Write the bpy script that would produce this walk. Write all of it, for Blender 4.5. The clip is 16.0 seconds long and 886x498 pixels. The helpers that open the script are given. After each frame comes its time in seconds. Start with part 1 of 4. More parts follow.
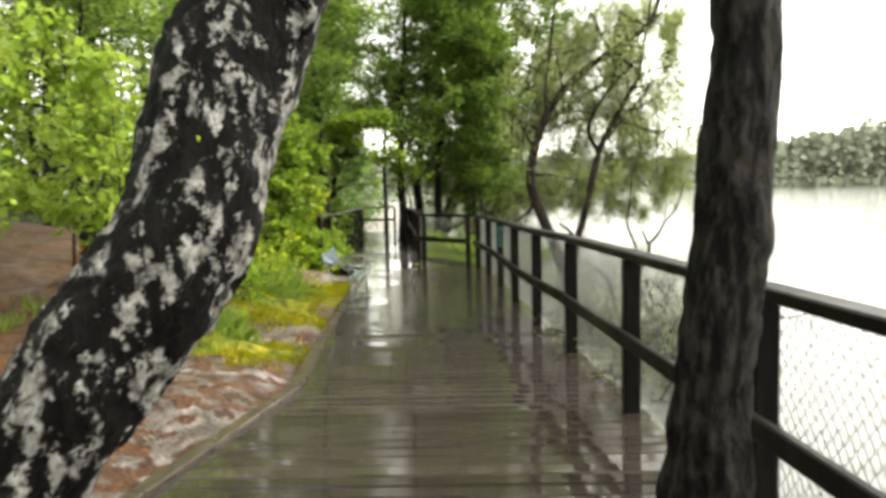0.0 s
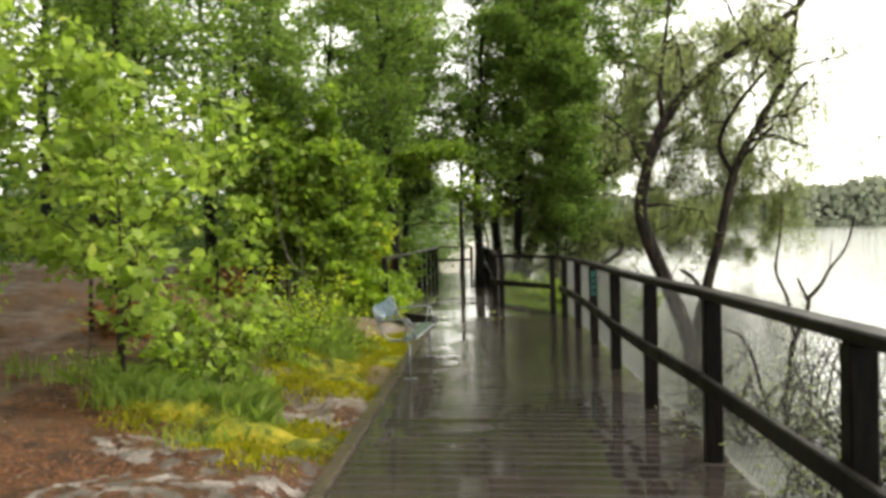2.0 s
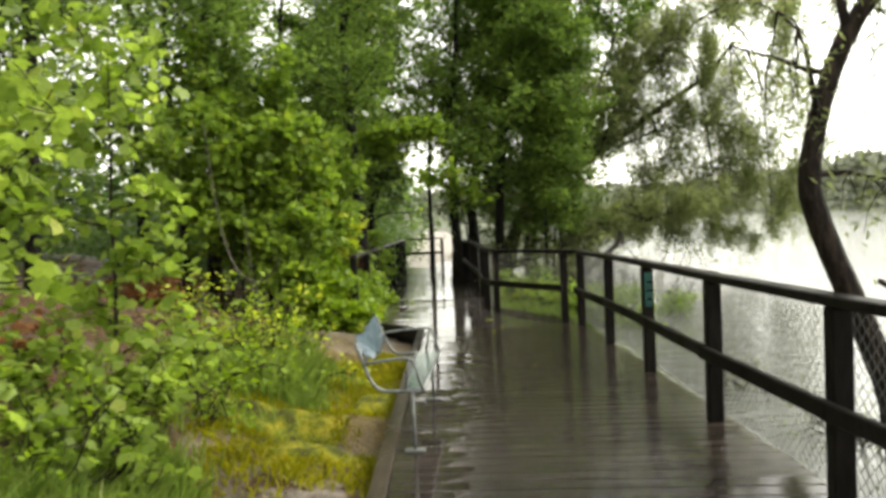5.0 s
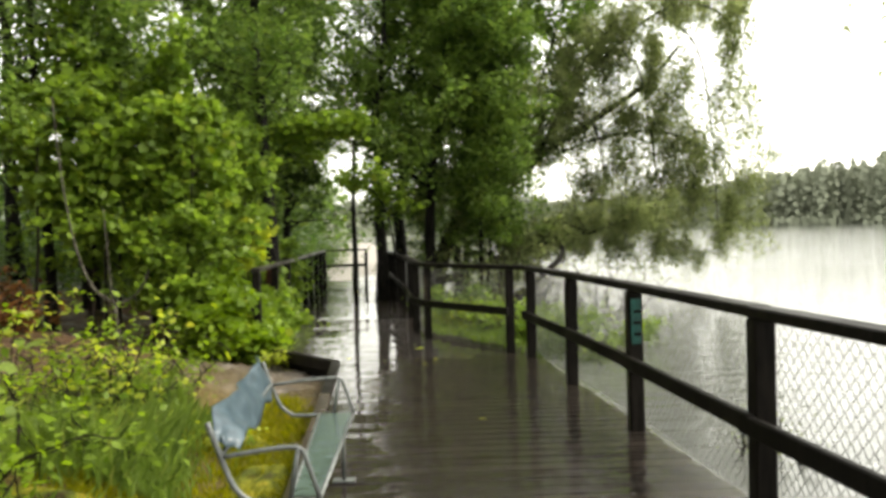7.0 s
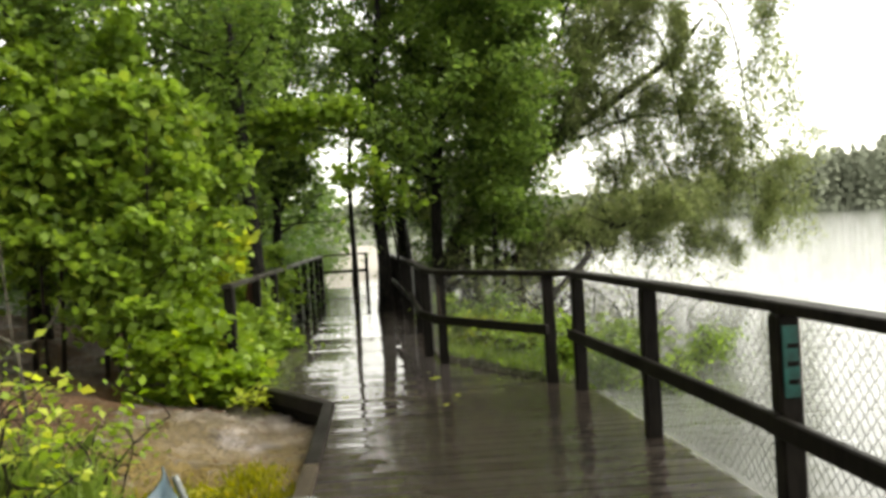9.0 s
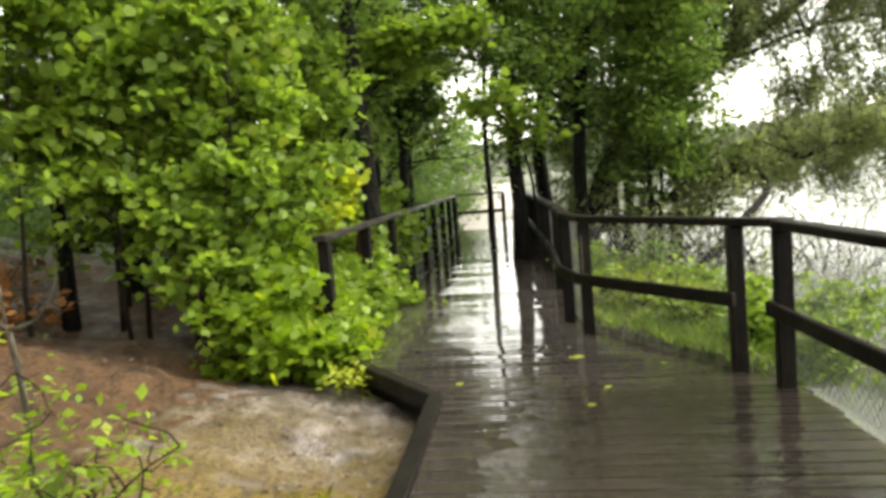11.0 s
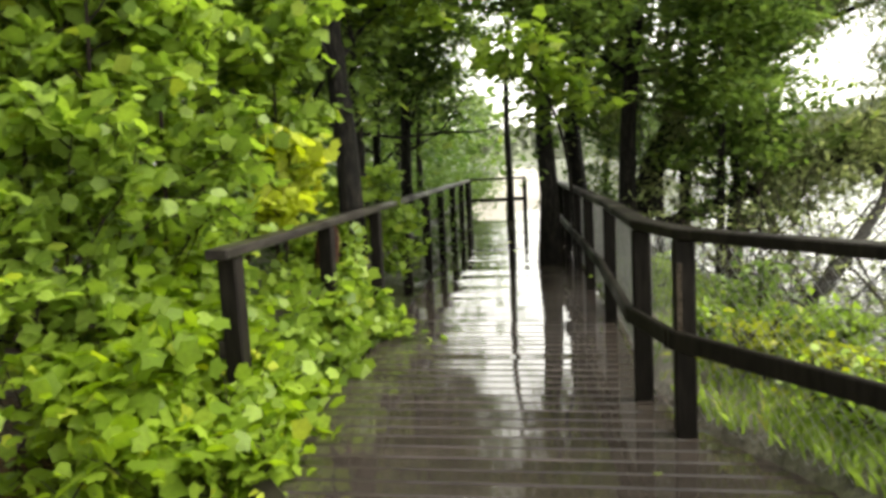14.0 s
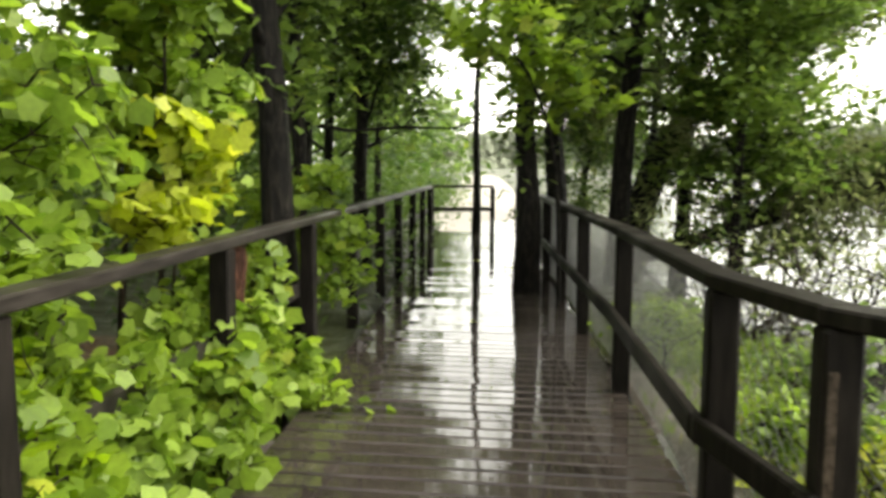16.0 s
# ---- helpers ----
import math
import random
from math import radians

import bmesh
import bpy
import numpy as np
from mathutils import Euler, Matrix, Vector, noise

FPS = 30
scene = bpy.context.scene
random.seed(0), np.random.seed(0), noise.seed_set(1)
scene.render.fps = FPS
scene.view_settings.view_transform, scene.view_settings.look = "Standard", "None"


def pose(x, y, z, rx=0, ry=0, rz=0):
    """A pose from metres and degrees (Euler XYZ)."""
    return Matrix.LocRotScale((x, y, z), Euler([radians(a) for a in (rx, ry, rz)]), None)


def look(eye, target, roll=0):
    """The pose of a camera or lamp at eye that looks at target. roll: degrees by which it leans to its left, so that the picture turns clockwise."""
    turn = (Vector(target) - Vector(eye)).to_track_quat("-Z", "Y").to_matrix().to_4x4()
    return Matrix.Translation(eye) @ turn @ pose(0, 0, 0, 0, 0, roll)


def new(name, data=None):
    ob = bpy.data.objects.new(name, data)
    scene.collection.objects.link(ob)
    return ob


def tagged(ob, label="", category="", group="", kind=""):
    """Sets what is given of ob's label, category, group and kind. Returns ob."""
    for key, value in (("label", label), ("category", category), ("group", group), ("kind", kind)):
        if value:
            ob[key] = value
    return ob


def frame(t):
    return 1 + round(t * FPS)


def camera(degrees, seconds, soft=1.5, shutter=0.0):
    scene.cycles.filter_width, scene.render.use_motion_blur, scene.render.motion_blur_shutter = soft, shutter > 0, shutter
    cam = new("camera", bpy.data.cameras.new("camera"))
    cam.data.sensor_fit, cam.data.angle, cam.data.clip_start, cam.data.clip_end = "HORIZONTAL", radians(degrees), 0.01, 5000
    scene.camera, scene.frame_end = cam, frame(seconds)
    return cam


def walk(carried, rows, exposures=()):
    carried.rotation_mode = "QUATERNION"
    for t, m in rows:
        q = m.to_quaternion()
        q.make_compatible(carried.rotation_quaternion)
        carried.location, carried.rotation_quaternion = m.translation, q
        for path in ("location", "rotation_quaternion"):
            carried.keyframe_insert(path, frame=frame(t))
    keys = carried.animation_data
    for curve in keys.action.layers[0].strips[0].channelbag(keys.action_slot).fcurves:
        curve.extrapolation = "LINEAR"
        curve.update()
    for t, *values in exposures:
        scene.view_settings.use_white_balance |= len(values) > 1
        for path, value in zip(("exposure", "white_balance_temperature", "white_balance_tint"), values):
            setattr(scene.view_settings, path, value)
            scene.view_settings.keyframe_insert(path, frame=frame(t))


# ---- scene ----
EXPOSURE = 1.5
EXPOSE = [(0, 0.72), (0.5, 0.72), (1, 0.82), (1.5, 0.4), (2.5, 0.28), (3, 0.13), (5.5, 0.34), (6.5, 0.27), (7.5, 0.3), (9.5, 0.42), (12, 0.87), (13.5, 0.88), (14.5, 0.83), (16, 0.88)]
cam = camera(58.8, 16.0, soft=3.5, shutter=0.4)
PATH = [
    (0, (0.389, -1.391, 1.418), (0.342, 0.604, 1.285), -1.3),
    (0.5, (0.453, -0.841, 1.435), (0.302, 1.151, 1.349), -1.6),
    (1, (0.442, -0.304, 1.443), (0.272, 1.688, 1.403), -2.9),
    (1.5, (0.453, 0.239, 1.441), (0.226, 2.226, 1.425), -2.8),
    (2, (0.33, 0.64, 1.405), (0.084, 2.624, 1.376), -1.4),
    (2.5, (0.291, 1.184, 1.363), (0.058, 3.169, 1.289), -0.6),
    (3, (0.088, 1.614, 1.434), (-0.156, 3.596, 1.332), -1.6),
    (5.5, (-0.44, 3.799, 1.448), (-0.552, 5.796, 1.415), -2.1),
    (6, (-0.474, 4.309, 1.41), (-0.549, 6.307, 1.396), -1.8),
    (6.5, (-0.53, 4.838, 1.413), (-0.514, 6.838, 1.386), -1.7),
    (7, (-0.5, 5.292, 1.411), (-0.447, 7.291, 1.378), -1.4),
    (7.5, (-0.585, 5.84, 1.382), (-0.585, 7.84, 1.382), -1.0),
    (8, (-0.549, 6.329, 1.405), (-0.538, 8.329, 1.411), -2.5),
    (8.5, (-0.593, 6.832, 1.372), (-0.704, 8.829, 1.362), -2.0),
    (9, (-0.605, 7.334, 1.425), (-0.555, 9.334, 1.391), -3.4),
    (9.5, (-0.548, 7.809, 1.483), (-0.789, 9.793, 1.39), -4.0),
    (11.8, (-0.584, 10.005, 1.408), (-0.908, 11.971, 1.236), -4.4),
    (12, (-0.624, 10.25, 1.415), (-0.909, 12.223, 1.246), -3.5),
    (12.5, (-0.679, 10.679, 1.396), (-0.972, 12.651, 1.235), -3.7),
    (13, (-0.777, 11.152, 1.399), (-1.132, 13.111, 1.21), -2.0),
    (13.5, (-0.839, 11.636, 1.393), (-1.152, 13.604, 1.224), -2.7),
    (14, (-0.909, 12.101, 1.404), (-1.269, 14.057, 1.194), -2.7),
    (14.5, (-0.995, 12.56, 1.41), (-1.184, 14.541, 1.207), -3.3),
    (15, (-1.051, 13.067, 1.42), (-1.341, 15.038, 1.245), -2.1),
    (15.5, (-1.131, 13.492, 1.419), (-1.319, 15.475, 1.236), -1.1),
    (16, (-1.215, 13.95, 1.394), (-1.47, 15.924, 1.193), 0.3),
]
walk(cam, [(t, look(eye, target, roll)) for t, eye, target, roll in PATH], exposures=[(t, EXPOSURE + e, 7300, 5) for t, e in EXPOSE])

# ---- world and sun: rainy, overcast ----
SUN_EL, SUN_ROT = radians(52), radians(75)
world = bpy.data.worlds.new("overcast_sky")
scene.world = world
world.use_nodes = True
wn, wl = world.node_tree.nodes, world.node_tree.links
wn.clear()
sky = wn.new("ShaderNodeTexSky")
sky.sky_type, sky.sun_disc, sky.sun_elevation, sky.sun_rotation = "NISHITA", False, SUN_EL, SUN_ROT
sky.air_density, sky.dust_density, sky.ozone_density = 1.0, 1.2, 1.0
grey = wn.new("ShaderNodeHueSaturation")
grey.inputs["Saturation"].default_value = 0.1
wbg = wn.new("ShaderNodeBackground")
wbg.inputs["Strength"].default_value = 0.15
wout = wn.new("ShaderNodeOutputWorld")
wl.new(sky.outputs[0], grey.inputs["Color"])
wl.new(grey.outputs[0], wbg.inputs["Color"])
wl.new(wbg.outputs[0], wout.inputs["Surface"])
sun = new("sun", bpy.data.lights.new("sun", "SUN"))
sun.data.energy, sun.data.angle, sun.data.color = 0.9, radians(40), (1.0, 0.97, 0.92)
sun.matrix_world = look((0, 0, 30), Vector((0, 0, 30)) - Vector((math.cos(SUN_EL) * math.sin(SUN_ROT), math.cos(SUN_EL) * math.cos(SUN_ROT), math.sin(SUN_EL))))


# ---- materials ----
def material(name, rough=0.5, spec=0.5):
    m = bpy.data.materials.new(name)
    m.use_nodes = True
    b = m.node_tree.nodes["Principled BSDF"]
    b.inputs["Roughness"].default_value = rough
    b.inputs["Specular IOR Level"].default_value = spec
    return m, m.node_tree.nodes, m.node_tree.links, b


def noise_node(nt, lk, scale, detail=4.0, stretch=(1, 1, 1), coords="Object", rough=0.55):
    tc = nt.new("ShaderNodeTexCoord")
    mp = nt.new("ShaderNodeMapping")
    mp.inputs["Scale"].default_value = stretch
    n = nt.new("ShaderNodeTexNoise")
    n.inputs["Scale"].default_value, n.inputs["Detail"].default_value, n.inputs["Roughness"].default_value = scale, detail, rough
    lk.new(tc.outputs[coords], mp.inputs[0])
    lk.new(mp.outputs[0], n.inputs["Vector"])
    return n.outputs[0]


def ramp(nt, lk, fac, stops):
    r = nt.new("ShaderNodeValToRGB")
    e = r.color_ramp.elements
    while len(e) < len(stops):
        e.new(0.5)
    for el, (p, c) in zip(e, stops):
        el.position, el.color = p, (*c, 1) if len(c) == 3 else c
    lk.new(fac, r.inputs[0])
    return r.outputs[0]


def mix(nt, lk, fac, a, b, mode="MIX"):
    m = nt.new("ShaderNodeMix")
    m.data_type, m.blend_type = "RGBA", mode
    for sock, v in ((m.inputs[0], fac), (m.inputs[6], a), (m.inputs[7], b)):
        if isinstance(v, (int, float)):
            sock.default_value = v
        elif isinstance(v, tuple):
            sock.default_value = (*v, 1)
        else:
            lk.new(v, sock)
    return m.outputs[2]


def bump(nt, lk, bsdf, height, strength, distance):
    bp = nt.new("ShaderNodeBump")
    bp.inputs["Strength"].default_value, bp.inputs["Distance"].default_value = strength, distance
    lk.new(height, bp.inputs["Height"])
    lk.new(bp.outputs[0], bsdf.inputs["Normal"])


def g(v):
    return (v, v, v)


def mat_wet_wood(name, dark, light, rough_lo, rough_hi, along, spec=0.3):
    m, nt, lk, b = material(name, 0.4, spec)
    grain = noise_node(nt, lk, 9, 6, along)
    stain = noise_node(nt, lk, 1.3, 3)
    col = ramp(nt, lk, grain, [(0.3, dark), (0.7, light)])
    col = mix(nt, lk, ramp(nt, lk, stain, [(0.35, g(0)), (0.7, g(0.6))]), col, tuple(c * 0.55 for c in dark))
    oi = nt.new("ShaderNodeObjectInfo")
    col = mix(nt, lk, 0.6, col, ramp(nt, lk, oi.outputs["Random"], [(0, g(0.55)), (1, g(1.0))]), "MULTIPLY")
    lk.new(col, b.inputs["Base Color"])
    lk.new(ramp(nt, lk, stain, [(0.3, g(rough_lo)), (0.72, g(rough_hi))]), b.inputs["Roughness"])
    b.inputs["IOR"].default_value = 1.4
    bump(nt, lk, b, grain, 0.35, 0.004)
    return m


def mat_deck():
    m, nt, lk, b = material("wet_deck_wood")
    grain = noise_node(nt, lk, 7, 6, (0.35, 6, 3))
    film = noise_node(nt, lk, 2.3, 3, (0.8, 1.2, 1))
    drops = noise_node(nt, lk, 26, 2, (0.5, 1, 1))
    col = ramp(nt, lk, grain, [(0.3, (0.0185, 0.015, 0.013)), (0.75, (0.066, 0.054, 0.047))])
    oi = nt.new("ShaderNodeObjectInfo")
    col = mix(nt, lk, 0.7, col, ramp(nt, lk, oi.outputs["Random"], [(0, g(0.5)), (1, g(1.0))]), "MULTIPLY")
    lk.new(col, b.inputs["Base Color"])
    lk.new(ramp(nt, lk, film, [(0.35, g(0.015)), (0.55, g(0.03)), (0.78, g(0.09))]), b.inputs["Roughness"])
    b.inputs["IOR"].default_value = 1.45
    hmix = mix(nt, lk, 0.35, drops, grain)
    bump(nt, lk, b, hmix, 0.1, 0.005)
    return m


def mat_bark(name, dark, light, lichen=0.0, wet=0.62, plate=0.25):
    m, nt, lk, b = material(name, wet, 0.12)
    ridge = noise_node(nt, lk, 26, 8, (1, 1, plate), rough=0.65)
    col = ramp(nt, lk, ridge, [(0.46, dark), (0.7, light)])
    if lichen:
        spots = noise_node(nt, lk, 11.5, 7, (1, 1, 0.6), rough=0.72)
        edge = noise_node(nt, lk, 24, 5, rough=0.65)
        pat = mix(nt, lk, 0.28, spots, edge)
        fac = ramp(nt, lk, pat, [(lichen, g(0)), (lichen + 0.035, g(1))])
        lich = ramp(nt, lk, edge, [(0.36, (0.07, 0.066, 0.06)), (0.5, (0.27, 0.26, 0.24)), (0.66, (0.55, 0.54, 0.51))])
        col = mix(nt, lk, fac, col, lich)
    lk.new(col, b.inputs["Base Color"])
    bump(nt, lk, b, ridge, 1.0, 0.05)
    return m


def mat_leaf(name, dark, light, tip, through_amount=0.5, rough=0.35):
    m, nt, lk, b = material(name, rough, 0.2)
    geo = nt.new("ShaderNodeNewGeometry")
    col = ramp(nt, lk, geo.outputs["Random Per Island"], [(0.0, dark), (0.55, light), (0.94, light), (1.0, tip)])
    big = noise_node(nt, lk, 0.9, 2)
    col = mix(nt, lk, ramp(nt, lk, big, [(0.35, g(0)), (0.65, g(0.5))]), col, dark)
    mottle = noise_node(nt, lk, 38, 3)
    col = mix(nt, lk, 0.55, col, ramp(nt, lk, mottle, [(0.3, g(0.55)), (0.65, g(1.0))]), "MULTIPLY")
    bump(nt, lk, b, mottle, 0.35, 0.01)
    lk.new(col, b.inputs["Base Color"])
    tr = nt.new("ShaderNodeBsdfTranslucent")
    bright = nt.new("ShaderNodeHueSaturation")
    bright.inputs["Value"].default_value = 1.5
    bright.inputs["Saturation"].default_value = 1.1
    lk.new(col, bright.inputs["Color"])
    lk.new(bright.outputs[0], tr.inputs["Color"])
    ms = nt.new("ShaderNodeMixShader")
    ms.inputs[0].default_value = through_amount
    lk.new(b.outputs[0], ms.inputs[1])
    lk.new(tr.outputs[0], ms.inputs[2])
    lk.new(ms.outputs[0], nt["Material Output"].inputs["Surface"])
    return m


def mat_plain(name, a, c, rough, scale=8.0, metal=0.0, bumpy=0.3, dist=0.003):
    m, nt, lk, b = material(name, rough)
    n1, n2 = noise_node(nt, lk, scale, 5), noise_node(nt, lk, scale * 0.13, 3)
    col = ramp(nt, lk, n1, [(0.3, a), (0.7, c)])
    col = mix(nt, lk, 0.5, col, ramp(nt, lk, n2, [(0.3, g(0.6)), (0.7, g(1.0))]), "MULTIPLY")
    lk.new(col, b.inputs["Base Color"])
    b.inputs["Metallic"].default_value = metal
    bump(nt, lk, b, n1, bumpy, dist)
    return m


def mat_ground():
    m, nt, lk, b = material("shore_ground", 0.6, 0.25)
    big = noise_node(nt, lk, 0.55, 4)
    mid = noise_node(nt, lk, 3.4, 8, rough=0.68)
    fine = noise_node(nt, lk, 34, 6)
    tc = nt.new("ShaderNodeTexCoord")
    sp = nt.new("ShaderNodeSeparateXYZ")
    lk.new(tc.outputs["Object"], sp.inputs[0])
    rock = ramp(nt, lk, mid, [(0.32, (0.042, 0.034, 0.028)), (0.5, (0.128, 0.107, 0.094)), (0.66, (0.34, 0.3, 0.28))])
    rock = mix(nt, lk, 0.6, rock, ramp(nt, lk, fine, [(0.3, g(0.45)), (0.7, g(1.0))]), "MULTIPLY")
    ochre = ramp(nt, lk, noise_node(nt, lk, 2.4, 7, rough=0.7), [(0.36, g(0)), (0.47, g(0.9))])
    near = nt.new("ShaderNodeMapRange")
    near.inputs[1].default_value, near.inputs[2].default_value = 14.6, 12.8
    lk.new(sp.outputs[1], near.inputs[0])
    far = nt.new("ShaderNodeMapRange")
    far.inputs[1].default_value, far.inputs[2].default_value = 7.5, 9.5
    lk.new(sp.outputs[1], far.inputs[0])
    ochre = mix(nt, lk, 1.0, mix(nt, lk, 1.0, ochre, near.outputs[0], "MULTIPLY"), far.outputs[0], "MULTIPLY")
    rock = mix(nt, lk, ochre, rock, ramp(nt, lk, fine, [(0.3, (0.035, 0.026, 0.009)), (0.7, (0.23, 0.155, 0.035))]))
    litter = ramp(nt, lk, fine, [(0.34, (0.02, 0.009, 0.005)), (0.55, (0.105, 0.043, 0.019)), (0.72, (0.23, 0.115, 0.055))])
    soil = ramp(nt, lk, fine, [(0.3, (0.018, 0.022, 0.008)), (0.7, (0.07, 0.085, 0.022))])
    # pine litter lies on the first stretch of the bank; past it bare rock, then soil
    def band(socket, lo, hi):
        r = nt.new("ShaderNodeMapRange")
        r.inputs[1].default_value, r.inputs[2].default_value = lo, hi
        lk.new(socket, r.inputs[0])
        return r.outputs[0]

    def plus(x1, x2, k):
        a_ = nt.new("ShaderNodeMath")
        a_.operation = "MULTIPLY_ADD"
        lk.new(x1, a_.inputs[0])
        a_.inputs[1].default_value = k
        if isinstance(x2, float):
            a_.inputs[2].default_value = x2
        else:
            lk.new(x2, a_.inputs[2])
        return a_.outputs[0]

    early = band(sp.outputs[1], 10.5, 7.0)
    up = plus(early, band(sp.outputs[0], -2.5, -4.6), 0.35)
    lfac = ramp(nt, lk, plus(noise_node(nt, lk, 5.5, 6), up, 1.3), [(0.95, g(0)), (1.06, g(1))])
    brown = ramp(nt, lk, fine, [(0.3, (0.03, 0.018, 0.01)), (0.6, (0.13, 0.075, 0.04)), (0.75, (0.22, 0.15, 0.09))])
    litter = mix(nt, lk, early, brown, litter)
    clump = noise_node(nt, lk, 4.2, 6, rough=0.7)
    litter = mix(nt, lk, 1.0, litter, ramp(nt, lk, clump, [(0.36, (0.3, 0.28, 0.27)), (0.52, (0.9, 0.85, 0.8)), (0.66, (1.0, 0.92, 0.8))]), "MULTIPLY")
    col = mix(nt, lk, lfac, rock, litter)
    away = plus(band(sp.outputs[1], 18.5, 21.0), band(sp.outputs[0], -8.0, -10.5), 1.0)
    col = mix(nt, lk, ramp(nt, lk, plus(big, away, 0.9), [(0.85, g(0)), (1.0, g(1))]), col, soil)
    # low shore on the lake side is mud and weed
    side = nt.new("ShaderNodeMapRange")
    side.inputs[1].default_value, side.inputs[2].default_value = -0.6, 0.4
    lk.new(sp.outputs[0], side.inputs[0])
    col = mix(nt, lk, side.outputs[0], col, soil)
    lk.new(col, b.inputs["Base Color"])
    lk.new(ramp(nt, lk, mid, [(0.35, g(0.28)), (0.65, g(0.7))]), b.inputs["Roughness"])
    bump(nt, lk, b, mix(nt, lk, 0.55, mid, fine), 1.0, 0.06)
    return m


def mat_water():
    m, nt, lk, b = material("lake_water", 0.04)
    b.inputs["Base Color"].default_value = (0.13, 0.135, 0.128, 1)
    b.inputs["IOR"].default_value = 1.333
    n1 = noise_node(nt, lk, 5.0, 3, (0.45, 1.0, 1))
    n2 = noise_node(nt, lk, 0.8, 2, (0.4, 1.0, 1))
    bump(nt, lk, b, mix(nt, lk, 0.4, n1, n2), 0.55, 0.06)
    return m


def mat_flood():
    m, nt, lk, b = material("flood_water", 0.015)
    b.inputs["Base Color"].default_value = (0.86, 0.84, 0.8, 1)
    b.inputs["IOR"].default_value = 1.333
    b.inputs["Transmission Weight"].default_value = 1.0
    n1 = noise_node(nt, lk, 4.6, 3, (0.55, 2.2, 1))
    n2 = noise_node(nt, lk, 14.0, 2, (0.7, 2.0, 1))
    bump(nt, lk, b, mix(nt, lk, 0.3, n1, n2), 1.0, 0.027)
    return m


M_FLOOD = mat_flood()
M_DECK = mat_deck()
M_BEAM = mat_wet_wood("wet_kerb_wood", (0.03, 0.023, 0.017), (0.13, 0.1, 0.075), 0.15, 0.4, (5, 0.5, 5))
M_RAIL = mat_wet_wood("black_wet_rail_wood", (0.006, 0.005, 0.0045), (0.024, 0.02, 0.017), 0.35, 0.65, (4, 4, 0.6), 0.12)
M_RAIL_PALE = mat_wet_wood("weathered_grey_rail_wood", (0.014, 0.012, 0.0105), (0.056, 0.048, 0.042), 0.25, 0.55, (4, 0.5, 4), 0.18)
M_WIRE = mat_plain("galvanised_wire", (0.16, 0.16, 0.16), (0.32, 0.32, 0.32), 0.4, 30, 0.4)
M_TEAL = mat_plain("flaking_teal_paint", (0.003, 0.03, 0.027), (0.012, 0.13, 0.11), 0.4, 18)
M_LICHEN = mat_bark("lichen_bark", (0.002, 0.0018, 0.0016), (0.012, 0.0105, 0.0095), 0.512)
M_BARK = mat_bark("wet_dark_bark", (0.005, 0.0045, 0.004), (0.032, 0.027, 0.022))
M_BARK_RIDGED = mat_bark("ridged_brown_bark", (0.003, 0.0027, 0.0024), (0.06, 0.052, 0.045), plate=0.3)
M_BARK_RED = mat_bark("reddish_twig_bark", (0.013, 0.009, 0.007), (0.065, 0.047, 0.036))
M_STUMP = mat_bark("reddish_stump_wood", (0.03, 0.012, 0.008), (0.17, 0.075, 0.045))
M_PALE_BARK = mat_bark("pale_twig_bark", (0.08, 0.07, 0.055), (0.2, 0.18, 0.14))
M_LEAF = mat_leaf("green_leaves", (0.062, 0.11, 0.026), (0.205, 0.295, 0.07), (0.31, 0.38, 0.08))
M_LEAF_DARK = mat_leaf("deep_green_leaves", (0.038, 0.072, 0.02), (0.118, 0.18, 0.045), (0.2, 0.25, 0.05))
M_LEAF_LIGHT = mat_leaf("light_green_leaves", (0.12, 0.195, 0.021), (0.28, 0.4, 0.05), (0.44, 0.48, 0.06))
M_LEAF_PALE = mat_leaf("pale_green_leaves", (0.14, 0.21, 0.036), (0.325, 0.43, 0.095), (0.46, 0.5, 0.115), 0.56)
M_LEAF_FRESH = mat_leaf("fresh_green_leaves", (0.1, 0.165, 0.028), (0.285, 0.4, 0.068), (0.4, 0.46, 0.075))
M_LEAF_YELLOW = mat_leaf("yellow_green_leaves", (0.3, 0.36, 0.04), (0.5, 0.56, 0.09), (0.62, 0.6, 0.1))
M_LEAF_WILLOW = mat_leaf("olive_willow_leaves", (0.12, 0.15, 0.062), (0.29, 0.33, 0.14), (0.38, 0.365, 0.17), 0.6)
M_LEAF_OLIVE = mat_leaf("yellow_olive_leaves", (0.13, 0.165, 0.022), (0.3, 0.34, 0.045), (0.4, 0.39, 0.055))
M_MOSS_SPROUT = mat_leaf("moss_sprouts", (0.14, 0.15, 0.014), (0.36, 0.345, 0.036), (0.5, 0.38, 0.05))
M_GRASS = mat_leaf("grass_blades", (0.1, 0.155, 0.032), (0.25, 0.34, 0.075), (0.4, 0.38, 0.11))
def mat_moss():
    m, nt, lk, b = material("yellow_green_moss", 0.9, 0.2)
    patch, fuzz = noise_node(nt, lk, 5.5, 5), noise_node(nt, lk, 60, 4)
    col = ramp(nt, lk, patch, [(0.32, (0.06, 0.045, 0.016)), (0.44, (0.11, 0.135, 0.016)), (0.54, (0.29, 0.28, 0.026)), (0.68, (0.46, 0.36, 0.04))])
    col = mix(nt, lk, 0.7, col, ramp(nt, lk, fuzz, [(0.35, g(0.35)), (0.65, g(1.0))]), "MULTIPLY")
    lk.new(col, b.inputs["Base Color"])
    bump(nt, lk, b, fuzz, 1.0, 0.03)
    return m


